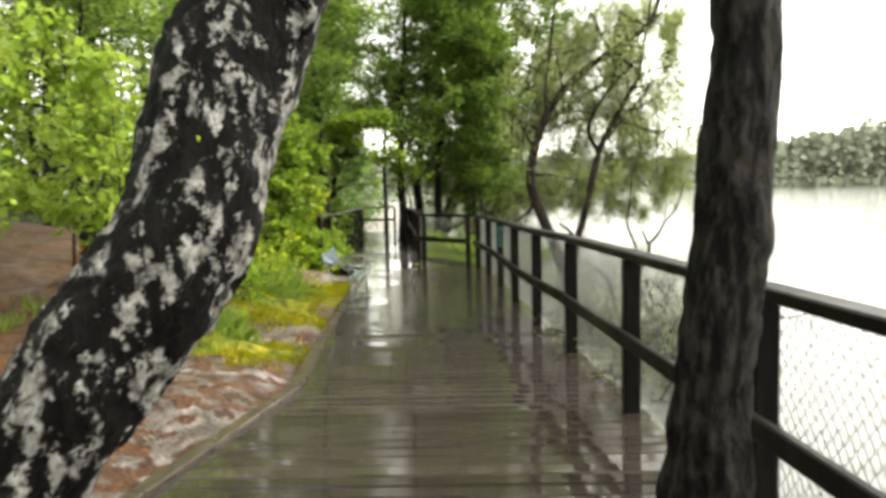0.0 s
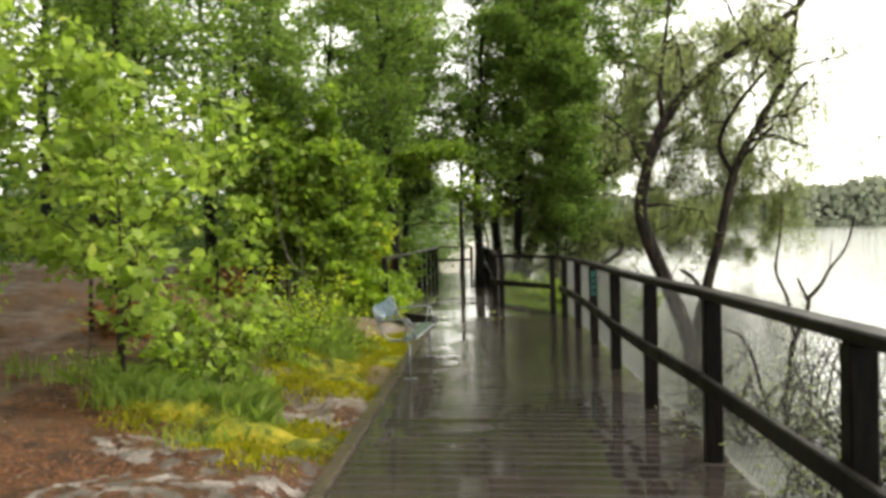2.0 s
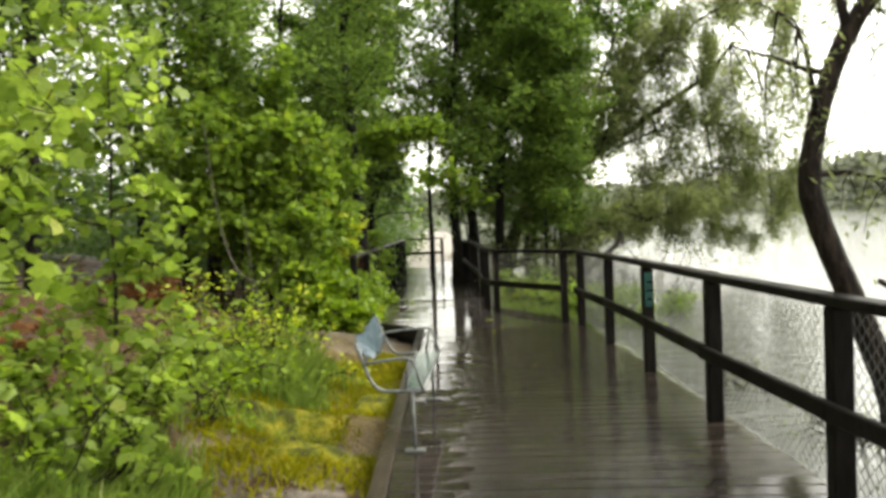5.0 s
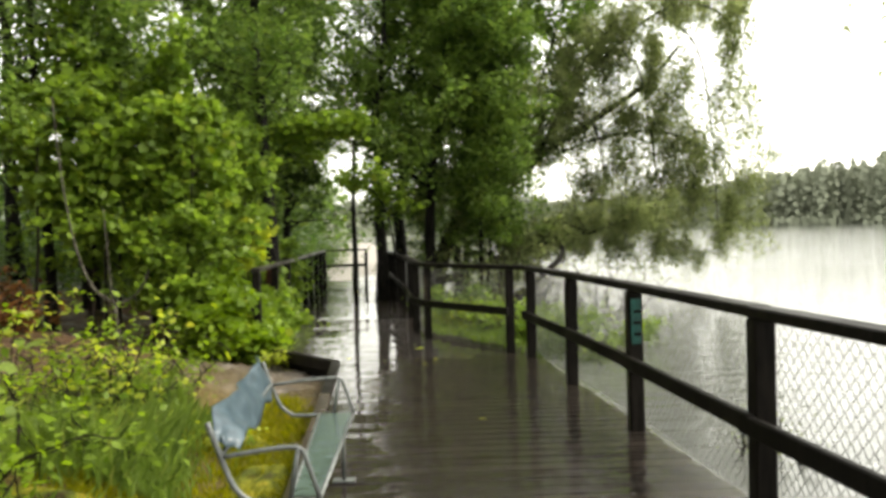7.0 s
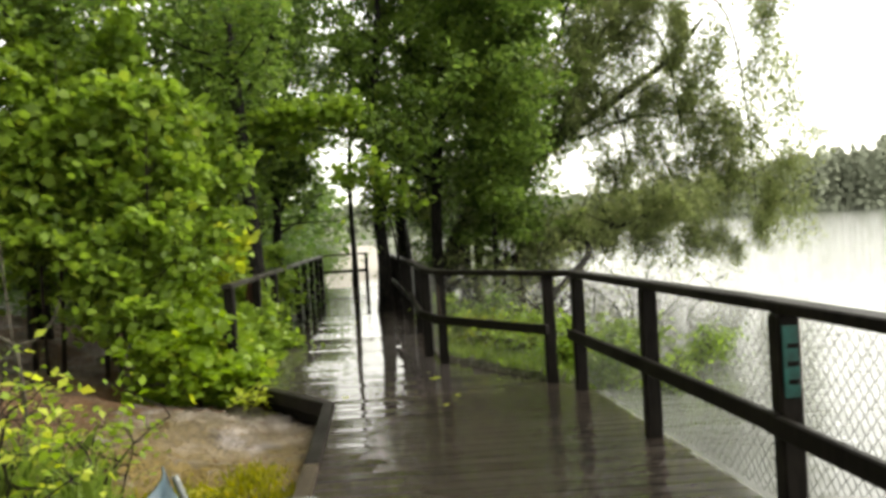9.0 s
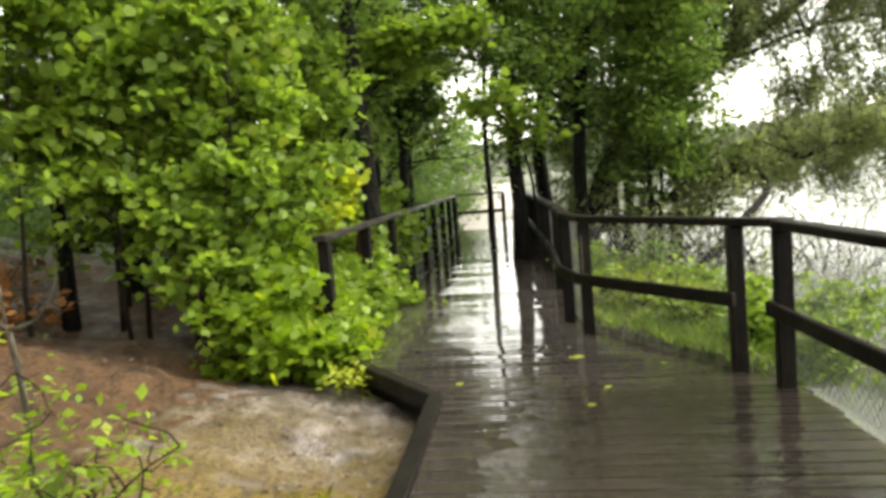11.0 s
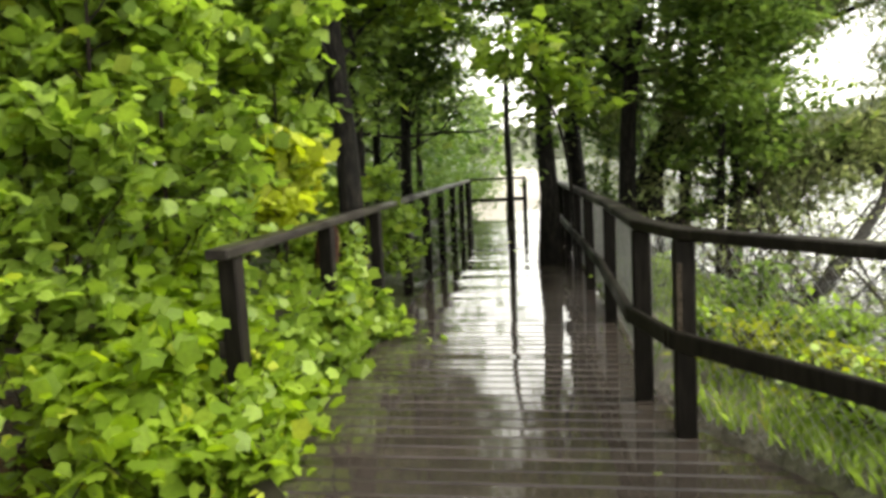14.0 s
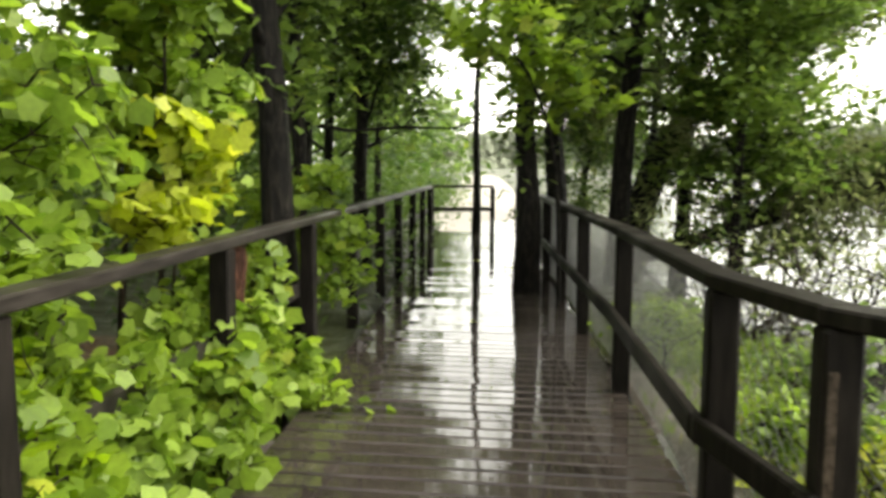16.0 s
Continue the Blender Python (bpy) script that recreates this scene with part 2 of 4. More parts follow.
M_MOSS = mat_moss()
M_LITTER = mat_leaf("rusty_litter", (0.035, 0.015, 0.008), (0.16, 0.07, 0.03), (0.3, 0.17, 0.07), 0.1, 0.5)
M_BRACKEN = mat_leaf("rusty_bracken", (0.1, 0.042, 0.016), (0.28, 0.13, 0.05), (0.38, 0.21, 0.08), 0.3, 0.6)
M_CHIP = mat_leaf("pale_chips", (0.06, 0.045, 0.03), (0.2, 0.16, 0.12), (0.36, 0.31, 0.25), 0.05, 0.5)
M_GROUND = mat_ground()
M_WATER = mat_water()
# distance haze is put into this base colour, paler than the leaves themselves
M_FAR = mat_plain("hazed_distant_wood", (0.26, 0.285, 0.21), (0.34, 0.37, 0.27), 0.9, 0.12)
M_PATH = mat_plain("pale_gravel_path", (0.3, 0.27, 0.24), (0.5, 0.46, 0.42), 0.7, 20)
M_TUBE = mat_plain("worn_white_tube", (0.09, 0.1, 0.1), (0.23, 0.245, 0.24), 0.35, 20, 0.2)
M_PANEL = mat_plain("blue_grey_panel", (0.024, 0.046, 0.064), (0.09, 0.135, 0.165), 0.3, 14)
M_SEAT = mat_plain("wet_grey_green_seat", (0.05, 0.075, 0.07), (0.12, 0.165, 0.15), 0.15, 7)


# ---- mesh helpers ----
def mesh_from(name, verts, faces, material_, smooth=False):
    me = bpy.data.meshes.new(name)
    me.from_pydata([tuple(v) for v in verts], [], faces)
    me.materials.append(material_)
    if smooth:
        me.polygons.foreach_set("use_smooth", [True] * len(me.polygons))
    me.update()
    return me


def mesh_arrays(name, co, nper, material_, smooth=False):
    """A mesh of many separate polygons of nper corners each, from an array of corners."""
    me = bpy.data.meshes.new(name)
    n = len(co)
    me.vertices.add(n)
    me.vertices.foreach_set("co", co.astype(np.float32).ravel())
    me.loops.add(n)
    me.loops.foreach_set("vertex_index", np.arange(n, dtype=np.int32))
    me.polygons.add(n // nper)
    me.polygons.foreach_set("loop_start", np.arange(0, n, nper, dtype=np.int32))
    me.materials.append(material_)
    me.update(calc_edges=True)
    return me


def child(name, me, parent, label=""):
    ob = new(name, me)
    ob.parent = parent
    ob.matrix_parent_inverse = parent.matrix_basis.inverted()
    return tagged(ob, label)


def thing(name, loc, label, category, group="", kind=""):
    ob = new(name)
    ob.location = loc
    ob.empty_display_size = 0.1
    return tagged(ob, label, category, group, kind)


class Soup:
    """Gathers vertices and faces of one mesh."""

    def __init__(self):
        self.v, self.f = [], []

    def tube(self, pts, radii, sides=7, wob=0.0, rng=None, caps=True, relief=0.0):
        pts = [Vector(p) for p in pts]
        base = len(self.v)
        up = Vector((0, 0, 1))
        for i, p in enumerate(pts):
            d = (pts[min(i + 1, len(pts) - 1)] - pts[max(i - 1, 0)]).normalized()
            a = d.cross(Vector((0.31, 0.95, 0.05))).normalized() if abs(d.z) > 0.5 else d.cross(up).normalized()
            b = d.cross(a)
            for k in range(sides):
                th = 2 * math.pi * k / sides
                r = radii[i] * (1 + (rng.uniform(-wob, wob) if rng else 0))
                if relief:
                    q = p + a * (r * math.cos(th)) + b * (r * math.sin(th))
                    r *= 1 + relief * (1.2 * noise.noise((q.x * 5, q.y * 5, q.z * 3)) + 0.8 * noise.noise((q.x * 19, q.y * 19, q.z * 6)) + 0.5 * noise.noise((q.x * 45, q.y * 45, q.z * 16)))
                self.v.append(p + a * (r * math.cos(th)) + b * (r * math.sin(th)))
        for i in range(len(pts) - 1):
            for k in range(sides):
                k2 = (k + 1) % sides
                self.f.append((base + i * sides + k, base + i * sides + k2, base + (i + 1) * sides + k2, base + (i + 1) * sides + k))
        if caps:
            self.f.append(tuple(base + k for k in range(sides))[::-1])
            self.f.append(tuple(base + (len(pts) - 1) * sides + k for k in range(sides)))

    def mesh(self, name, material_, smooth=True):
        return mesh_from(name, self.v, self.f, material_, smooth)


def beam_mesh(name, a, b, width, height, material_, bev=0.008, roll=0.0):
    """A timber with chamfered edges from a to b."""
    a, b = Vector(a), Vector(b)
    d = (b - a).normalized()
    side = d.cross(Vector((0, 0, 1)))
    side = Vector((1, 0, 0)) if abs(d.z) > 0.95 else side.normalized()
    up = side.cross(d)
    side, up = side * math.cos(roll) + up * math.sin(roll), up * math.cos(roll) - side * math.sin(roll)
    w, h = width / 2, height / 2
    prof = [(-w + bev, -h), (w - bev, -h), (w, -h + bev), (w, h - bev), (w - bev, h), (-w + bev, h), (-w, h - bev), (-w, -h + bev)]
    v, f = [], []
    for p, s in ((a, 1), (a + d * bev, 0), (b - d * bev, 0), (b, 1)):
        k = 1 - s * bev / max(w, h)
        v += [p + side * (x * k) + up * (y * k) for x, y in prof]
    for r in range(3):
        f += [(r * 8 + i, r * 8 + (i + 1) % 8, r * 8 + 8 + (i + 1) % 8, r * 8 + 8 + i) for i in range(8)]
    f += [tuple(range(8))[::-1], tuple(range(24, 32))]
    return mesh_from(name, v, f, material_)


def lerp_at(table, y):
    return float(np.interp(y, [p[0] for p in table], [p[1] for p in table]))


# ---- plan of the boardwalk ----
LEFT = [(-6, -1.9), (2.29, -1.24), (4.4, -0.92), (8.38, -1.2), (12.33, -1.43), (14.2, -1.54), (15.55, -2.6), (16.2, -2.55), (20, -2.8), (31, -3.75), (33, -3.95)]
DECK_END = 31.6
RIGHT = [(-6, 2.1), (3.66, 1.56), (5.61, 1.45), (14.2, 0.82), (16.1, -0.34), (16.75, -0.5), (25.5, -1.2), (33, -1.8)]
WATER_Z = -0.06
LAKE_RISE = 0.006


def hill(x, y):
    """Height of the ground."""
    le, ri = lerp_at(LEFT, min(y, 33)), lerp_at(RIGHT, min(y, 33))
    n = noise.noise((x * 0.35, y * 0.35, 0)) * 0.18 + noise.noise((x * 1.3, y * 1.3, 3)) * 0.07
    if x < le:
        d = le - x
        z = -0.16 + 0.11 * min(d, 6) + 0.03 * max(0, min(d, 40) - 6) + n * min(1, d * 1.2)
        z += 0.12 * max(0, min(d, 6.5) - 2.2) * max(0, min(1, (y - 8.5) / 4)) * max(0, min(1, (24 - y) / 4))
        z += (0.02 * noise.noise((x * 5, y * 5, 1)) + 0.07 * math.tanh(7 * noise.noise((x * 0.8, y * 1.1, 7)))) * min(1, d * 3)
    elif x < ri:
        z = -0.32
    else:
        d = x - ri
        z = -0.3 - 0.22 * d + 0.5 * n
        if y > 13.6:
            bank = max(0.0, 1 - abs(y - 22) / 9)
            rise = min(1.0, (y - 13.6) / 1.2)
            z = max(z, -0.3 * (1 - rise) + 0.04 * rise - (0.03 + 0.02 * (2 - bank)) * min(d, 1.25) - 0.2 * max(0, d - 1.25) + 0.3 * n)
        z = max(z, -2.5)
    if y > 33:
        k = min(1, (y - 33) / 6)
        side = 1 / (1 + math.exp((x - 3 - 0.05 * y) * 0.8))
        z = z * (1 - k) + k * (side * (0.02 + 0.022 * (y - 33) * (1 if y < 90 else 90 / y)) + (1 - side) * -2.0)
    return z


def axis_steps(lo, hi, fine_lo, fine_hi, step, growth):
    out = list(np.arange(fine_lo, fine_hi + 1e-6, step))
    s, p = step, fine_hi
    while p < hi:
        s *= growth
        p += s
        out.append(p)
    s, p = step, fine_lo
    while p > lo:
        s *= growth
        p -= s
        out.insert(0, p)
    return out


def build_ground():
    xs = axis_steps(-700, 700, -6.5, 3.0, 0.12, 1.22)
    ys = axis_steps(-500, 900, 0.0, 20.0, 0.14, 1.2)
    v = [(x, y, hill(x, y)) for y in ys for x in xs]
    nx = len(xs)
    f = [(j * nx + i, j * nx + i + 1, (j + 1) * nx + i + 1, (j + 1) * nx + i) for j in range(len(ys) - 1) for i in range(nx - 1)]
    tagged(new("ground", mesh_from("ground", v, f, M_GROUND, True)), "wet granite bank with rusty pine litter and soil", "ground", kind="structure")
    v, f = [], []
    ys = [-500, -6] + list(range(-5, 33)) + [34, 60, 900]
    for i, y in enumerate(ys):
        yy = min(max(y, -6), 33)
        z = WATER_Z + max(0, y - 34) * LAKE_RISE
        v += [(0.5 * (lerp_at(LEFT, yy) + lerp_at(RIGHT, yy)), y, z), (900, y, z)]
        if i:
            f.append((2 * i - 2, 2 * i - 1, 2 * i + 1, 2 * i))
    tagged(new("water", mesh_from("water", v, f, M_WATER)), "pale rippled lake water under an overcast sky", "lake", kind="structure")
    # pale path past the bridge
    pv, pf = [], []
    for i, y in enumerate(np.arange(33.5, 75, 1.5)):
        c = -3.1 - 0.012 * (y - 33) ** 1.5
        for s in (-1, -0.5, 0, 0.5, 1):
            x = c + s * 1.3
            pv.append((x, y, hill(x, y) + 0.03 + 0.03 * (1 - s * s)))
        if i:
            pf += [((i - 1) * 5 + k, (i - 1) * 5 + k + 1, i * 5 + k + 1, i * 5 + k) for k in range(4)]
    tagged(new("path", mesh_from("path", pv, pf, M_PATH, True)), "pale wet gravel path beyond the bridge", "path", kind="structure")


build_ground()


# ---- far shore ----
def build_far_shore():
    rng = np.random.default_rng(5)
    co = []
    for k in range(2000):
        az = radians(rng.uniform(-12, 85))
        dist = 560 + 90 * math.sin(az * 3) + rng.uniform(0, 90)
        base = np.array((math.sin(az) * dist, math.cos(az) * dist, WATER_Z + max(0, math.cos(az) * dist - 34) * LAKE_RISE))
        h = 1.75 * rng.uniform(9.5, 15) * (0.85 + 0.2 * math.sin(az * 9 + 1) + 1.5 * min(1, max(0, (math.degrees(az) - 12) / 20)))
        r = rng.uniform(5, 10)
        m = 105
        u = rng.normal(size=(m, 3))
        u /= np.linalg.norm(u, axis=1)[:, None]
        zz = np.concatenate([rng.uniform(0.02, 1, m - 30) ** 0.8, rng.uniform(0.0, 0.14, 30)])
        c = base + np.stack([u[:, 0] * r * (1.15 - zz * 0.8), u[:, 1] * r * (1.15 - zz * 0.8), zz * h], 1)
        t1 = np.cross(u, (0.3, 0.2, 0.9))
        t1 /= np.linalg.norm(t1, axis=1)[:, None]
        t2 = np.cross(u, t1)
        s = rng.uniform(1.4, 2.9, (m, 1))
        q = np.stack([c - t1 * s, c - t2 * s * 0.9, c + t1 * s, c + t2 * s * 0.9], 1).reshape(-1, 3)
        co.append(q)
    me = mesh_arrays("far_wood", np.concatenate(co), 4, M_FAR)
    tagged(new("far_wood", me), "wood along the far lake shore, haze painted into its pale grey-green", "woodland", kind="stuff")


build_far_shore()


# ---- boardwalk ----
def build_deck():
    deck = thing("boardwalk", (0, 0, 0), "dark rain-soaked timber boardwalk of cross planks", "boardwalk", kind="structure")
    rng = random.Random(3)
    # bearers under the planks
    for off, table in ((0.12, LEFT), (-0.12, RIGHT)):
        for (y0, x0), (y1, x1) in zip(table[:-1], table[1:]):
            child("bearer", beam_mesh("bearer", (x0 + off, y0, -0.13), (x1 + off, y1, -0.13), 0.1, 0.17, M_RAIL), deck)
    # kerb timbers along the bank
    for (y0, x0), (y1, x1) in zip(LEFT[:-1], LEFT[1:]):
        if y0 < 16:
            child("kerb_timber", beam_mesh("kerb_timber", (x0 + 0.03, y0, -0.035), (x1 + 0.03, y1, -0.035), 0.1, 0.13, M_BEAM if y0 < 12 else M_RAIL), deck)
    y, pitch = -5.0, 0.148
    while y < DECK_END:
        yb = y + pitch - 0.011
        l0, l1, r0, r1 = lerp_at(LEFT, y) + 0.07, lerp_at(LEFT, yb) + 0.07, lerp_at(RIGHT, y), lerp_at(RIGHT, yb)
        e = rng.uniform(-0.02, 0.02)
        r0, r1 = r0 + e, r1 + e
        z0, z1 = rng.uniform(-0.004, 0.0), rng.uniform(-0.004, 0.0)
        tip = rng.uniform(-0.0015, 0.0015)
        c = 0.008
        v = []
        for x, yy, zz in ((l0, y, z0), (r0, y, z1), (r1, yb, z1), (l1, yb, z0)):
            v.append((x, yy, zz - 0.04))
        for x, yy, zz in ((l0, y, z0), (r0, y, z1), (r1, yb, z1), (l1, yb, z0)):
            v.append((x, yy, zz - c))
        for x, yy, zz in ((l0 + c, y + c, z0), (r0 - c, y + c, z1), (r1 - c, yb - c, z1), (l1 + c, yb - c, z0)):
            v.append((x, yy, zz))
        f = [(3, 2, 1, 0), (8, 9, 10, 11)]
        for b0 in (0, 4):
            f += [(b0 + i, b0 + (i + 1) % 4, b0 + 4 + (i + 1) % 4, b0 + 4 + i) for i in range(4)]
        v = [(px, py, pz + (tip if py > y + pitch / 2 else -tip)) for px, py, pz in v]
        child("plank", mesh_from("plank", v, f, M_DECK), deck)
        y += pitch


# ---- railings ----
def chain_link(a, b, z0, z1, cell=0.075):
    """A panel of woven wire between two posts, as one mesh."""
    a, b = Vector((a[0], a[1], 0)), Vector((b[0], b[1], 0))
    L = (b - a).length
    d = (b - a) / L
    out = d.cross(Vector((0, 0, 1)))
    s = Soup()
    w = cell / 2
    n, rows = int(L / w), int((z1 - z0) / w)
    for i in range(n):
        pts = []
        for r in range(rows + 1):
            k = (r + i) % 2
            pts.append(a + d * ((i + k) * w + 0.01) + out * (0.003 if k else -0.003) + Vector((0, 0, z0 + r * w)))
        s.tube(pts, [0.0027] * len(pts), 3, caps=False)
    return s.mesh("chain_link_mesh", M_WIRE)


def railing(label, posts, mesh=True, mat=None, rail_mat=None, top=1.02, mid=0.5, teal=(), lead=0.25, group="boardwalk railings", foot=-0.45):
    mat, rail_mat = mat or M_RAIL, rail_mat or M_RAIL
    x0, y0 = posts[0]
    rail = thing("railing", (x0, y0, 0), label, "railing", group)
    rng = random.Random(int(abs(x0 * 100 + y0 * 10)))
    for i, (x, y) in enumerate(posts):
        j = rng.uniform(-0.012, 0.012)
        p = child("post", beam_mesh("post", (x, y, foot), (x + j, y + j, top - 0.03), 0.105, 0.105, mat, 0.01), rail)
        if abs(x + 0.44) < 0.01:
            child("scraped_edge", beam_mesh("scraped_edge", (x - 0.03, y + 0.66 * j - 0.055, 0.5), (x - 0.03, y + 0.92 * j - 0.055, 0.88), 0.026, 0.006, M_BEAM, 0.002), p, "pale scraped wood")
        if i in teal:
            lo, hi = Vector((x + 0.71 * j, y + 0.71 * j - 0.056, 0.62)), Vector((x + 0.965 * j, y + 0.965 * j - 0.056, 0.94))
            patch = child("paint_patch", beam_mesh("paint_patch", lo, hi, 0.07, 0.006, M_TEAL, 0.002), p, "flaking teal paint patch")
            for k in range(3):
                zz = 0.69 + 0.08 * k
                child("worn_mark", beam_mesh("worn_mark", (x - 0.026, y + 0.8 * j - 0.061, zz), (x + 0.022, y + 0.8 * j - 0.061, zz), 0.004, 0.022, M_RAIL, 0.001), patch, "short dark mark")
    for i in range(len(posts) - 1):
        a, b = Vector((*posts[i], 0)), Vector((*posts[i + 1], 0))
        d = (b - a).normalized()
        e0 = d * (lead if i == 0 else 0.0)
        sag = rng.uniform(-0.012, 0.004)
        child("top_rail", beam_mesh("top_rail", a - e0 + Vector((0, 0, top)), b + d * 0.03 + Vector((0, 0, top + sag * 0.3)), 0.12, 0.055, rail_mat, 0.008), rail)
        side = d.cross(Vector((0, 0, 1))) * -0.075
        child("mid_rail", beam_mesh("mid_rail", a - d * 0.05 + side + Vector((0, 0, mid)), b + d * 0.05 + side + Vector((0, 0, mid + sag)), 0.045, 0.095, rail_mat, 0.008), rail)
        if mesh:
            o = d.cross(Vector((0, 0, 1))) * 0.06
            child("chain_link_mesh", chain_link(a + o, b + o, 0.06, top - 0.04), rail, "galvanised diamond wire mesh")
    return rail


def fence_line(p, q, n):
    return [(p[0] + (q[0] - p[0]) * i / n, p[1] + (q[1] - p[1]) * i / n) for i in range(n + 1)]


railing("black wet timber railing with wire mesh along the lake", [(1.92, -4.0), (1.8, -2.1), (1.69, -0.15), (1.58, 1.75), (1.468, 3.66), (1.357, 5.61), (1.197, 7.18), (1.084, 8.95), (0.995, 10.82), (0.865, 12.55), (0.717, 14.2)], teal=(8,))
railing("dark timber railing with wire mesh where the deck narrows", [(0.53, 14.64), (-0.44, 16.1), (-0.6, 16.72)] + fence_line((-0.72, 18.95), (-1.8, 31.2), 7), lead=0.45)
railing("weathered grey timber bridge railing among leaves", [(-2.72, 15.9)] + fence_line((-2.83, 17.7), (-3.68, 30.8), 7), mesh=False, rail_mat=M_RAIL_PALE, lead=0.22)
railing("low cross railing at the far end of the bridge", [(-3.74, 31.5), (-2.4, 31.75)], mesh=False, rail_mat=M_RAIL_PALE, lead=0.1)


# ---- trees ----
LEAF_OVAL = np.array([(0, 0, 0), (0.32, 0.45, 0.1), (0, 1, 0), (-0.32, 0.45, 0.1)])
LEAF_NARROW = np.array([(0, 0, 0), (0.13, 0.4, 0.04), (0, 1, -0.06), (-0.13, 0.4, 0.04)])
LEAF_MAPLE = np.array([(0, 0, 0), (0.34, 0.0, -0.06), (0.42, 0.24, 0.0), (0.56, 0.5, -0.1), (0.33, 0.66, 0.0), (0, 1, -0.2), (-0.33, 0.66, 0.0), (-0.56, 0.5, -0.1), (-0.42, 0.24, 0.0), (-0.34, 0.0, -0.06)])


def leaves_at(centres, size, template, rng, flat=1.1, hang=0.0):
    n = len(centres)
    nrm = rng.normal(size=(n, 3)) * 0.55 + np.array((0, 0, flat))
    nrm /= np.linalg.norm(nrm, axis=1)[:, None]
    t = rng.normal(size=(n, 3)) + np.array((0, 0, -hang))
    t -= nrm * np.sum(t * nrm, 1)[:, None]
    t /= np.linalg.norm(t, axis=1)[:, None] + 1e-9
    s = np.cross(t, nrm)
    sz = (size * rng.uniform(0.6, 1.25, n))[:, None, None]
    k = template[None]
    co = centres[:, None] + sz * (s[:, None] * k[..., 0:1] + t[:, None] * k[..., 1:2] + nrm[:, None] * k[..., 2:3])
    return co.reshape(-1, 3)


def bend(p, d, length, n, rng, wander, lift):
    pts = [np.array(p, float)]
    d = np.array(d, float)
    for _ in range(n):
        d = d + rng.normal(size=3) * wander + np.array((0, 0, lift))
        d /= np.linalg.norm(d)
        pts.append(pts[-1] + d * length / n)
    return pts


def crown_on(s, stems, rng, limbs, reach, low, leaves, spread, lift=0.06, hang=False, side=None, rad=0.3):
    """Limbs and twigs off the given stems, returning where leaves sit."""
    spots = []
    for pts, radii, *few in stems:
        pts = [np.array(p) for p in pts]
        count = few[0] if few else limbs
        for i in range(count):
            u = low + (1 - low) * (i + rng.uniform(0, 1)) / count
            f = u * (len(pts) - 1)
            k = min(int(f), len(pts) - 2)
            p = pts[k] + (pts[k + 1] - pts[k]) * (f - k)
            r = radii[k] * rad + 0.004
            az = rng.uniform(0, 2 * math.pi)
            d = np.array((math.cos(az), math.sin(az), rng.uniform(0.05, 0.8)))
            if side is not None:
                d[:2] += np.array(side) * 0.7
            L = reach * rng.uniform(0.55, 1.1) * (1.15 - 0.55 * u)
            limb = bend(p, d / np.linalg.norm(d), L, 5, rng, 0.16, lift)
            s.tube(limb, np.linspace(r, 0.004, 6), 5, caps=False)
            for m in range(2, 6):
                for _ in range(2):
                    tw = bend(limb[m], rng.normal(size=3) * (0.6 if hang else 1.0) + np.array((0, 0, -1.0 if hang else 0.25)), L * rng.uniform(0.3, 0.75 if hang else 0.5), 3, rng, 0.2, -0.4 if hang else -0.02)
                    s.tube(tw, np.linspace(0.006, 0.002, 4), 3, caps=False)
                    spots.append(tw)
    per = max(1, int(leaves / max(1, len(spots))))
    out = []
    for tw in spots:
        tw = np.array(tw)
        u = rng.uniform(0, 2.999, per)
        k = u.astype(int)
        c = tw[k] + (tw[k + 1] - tw[k]) * (u - k)[:, None]
        out.append(c + rng.normal(size=c.shape) * spread * np.array((1.1, 1.1, 0.35)) * (np.array((0.45, 0.45, 1.6)) if hang else 1.0))
    return np.concatenate(out)


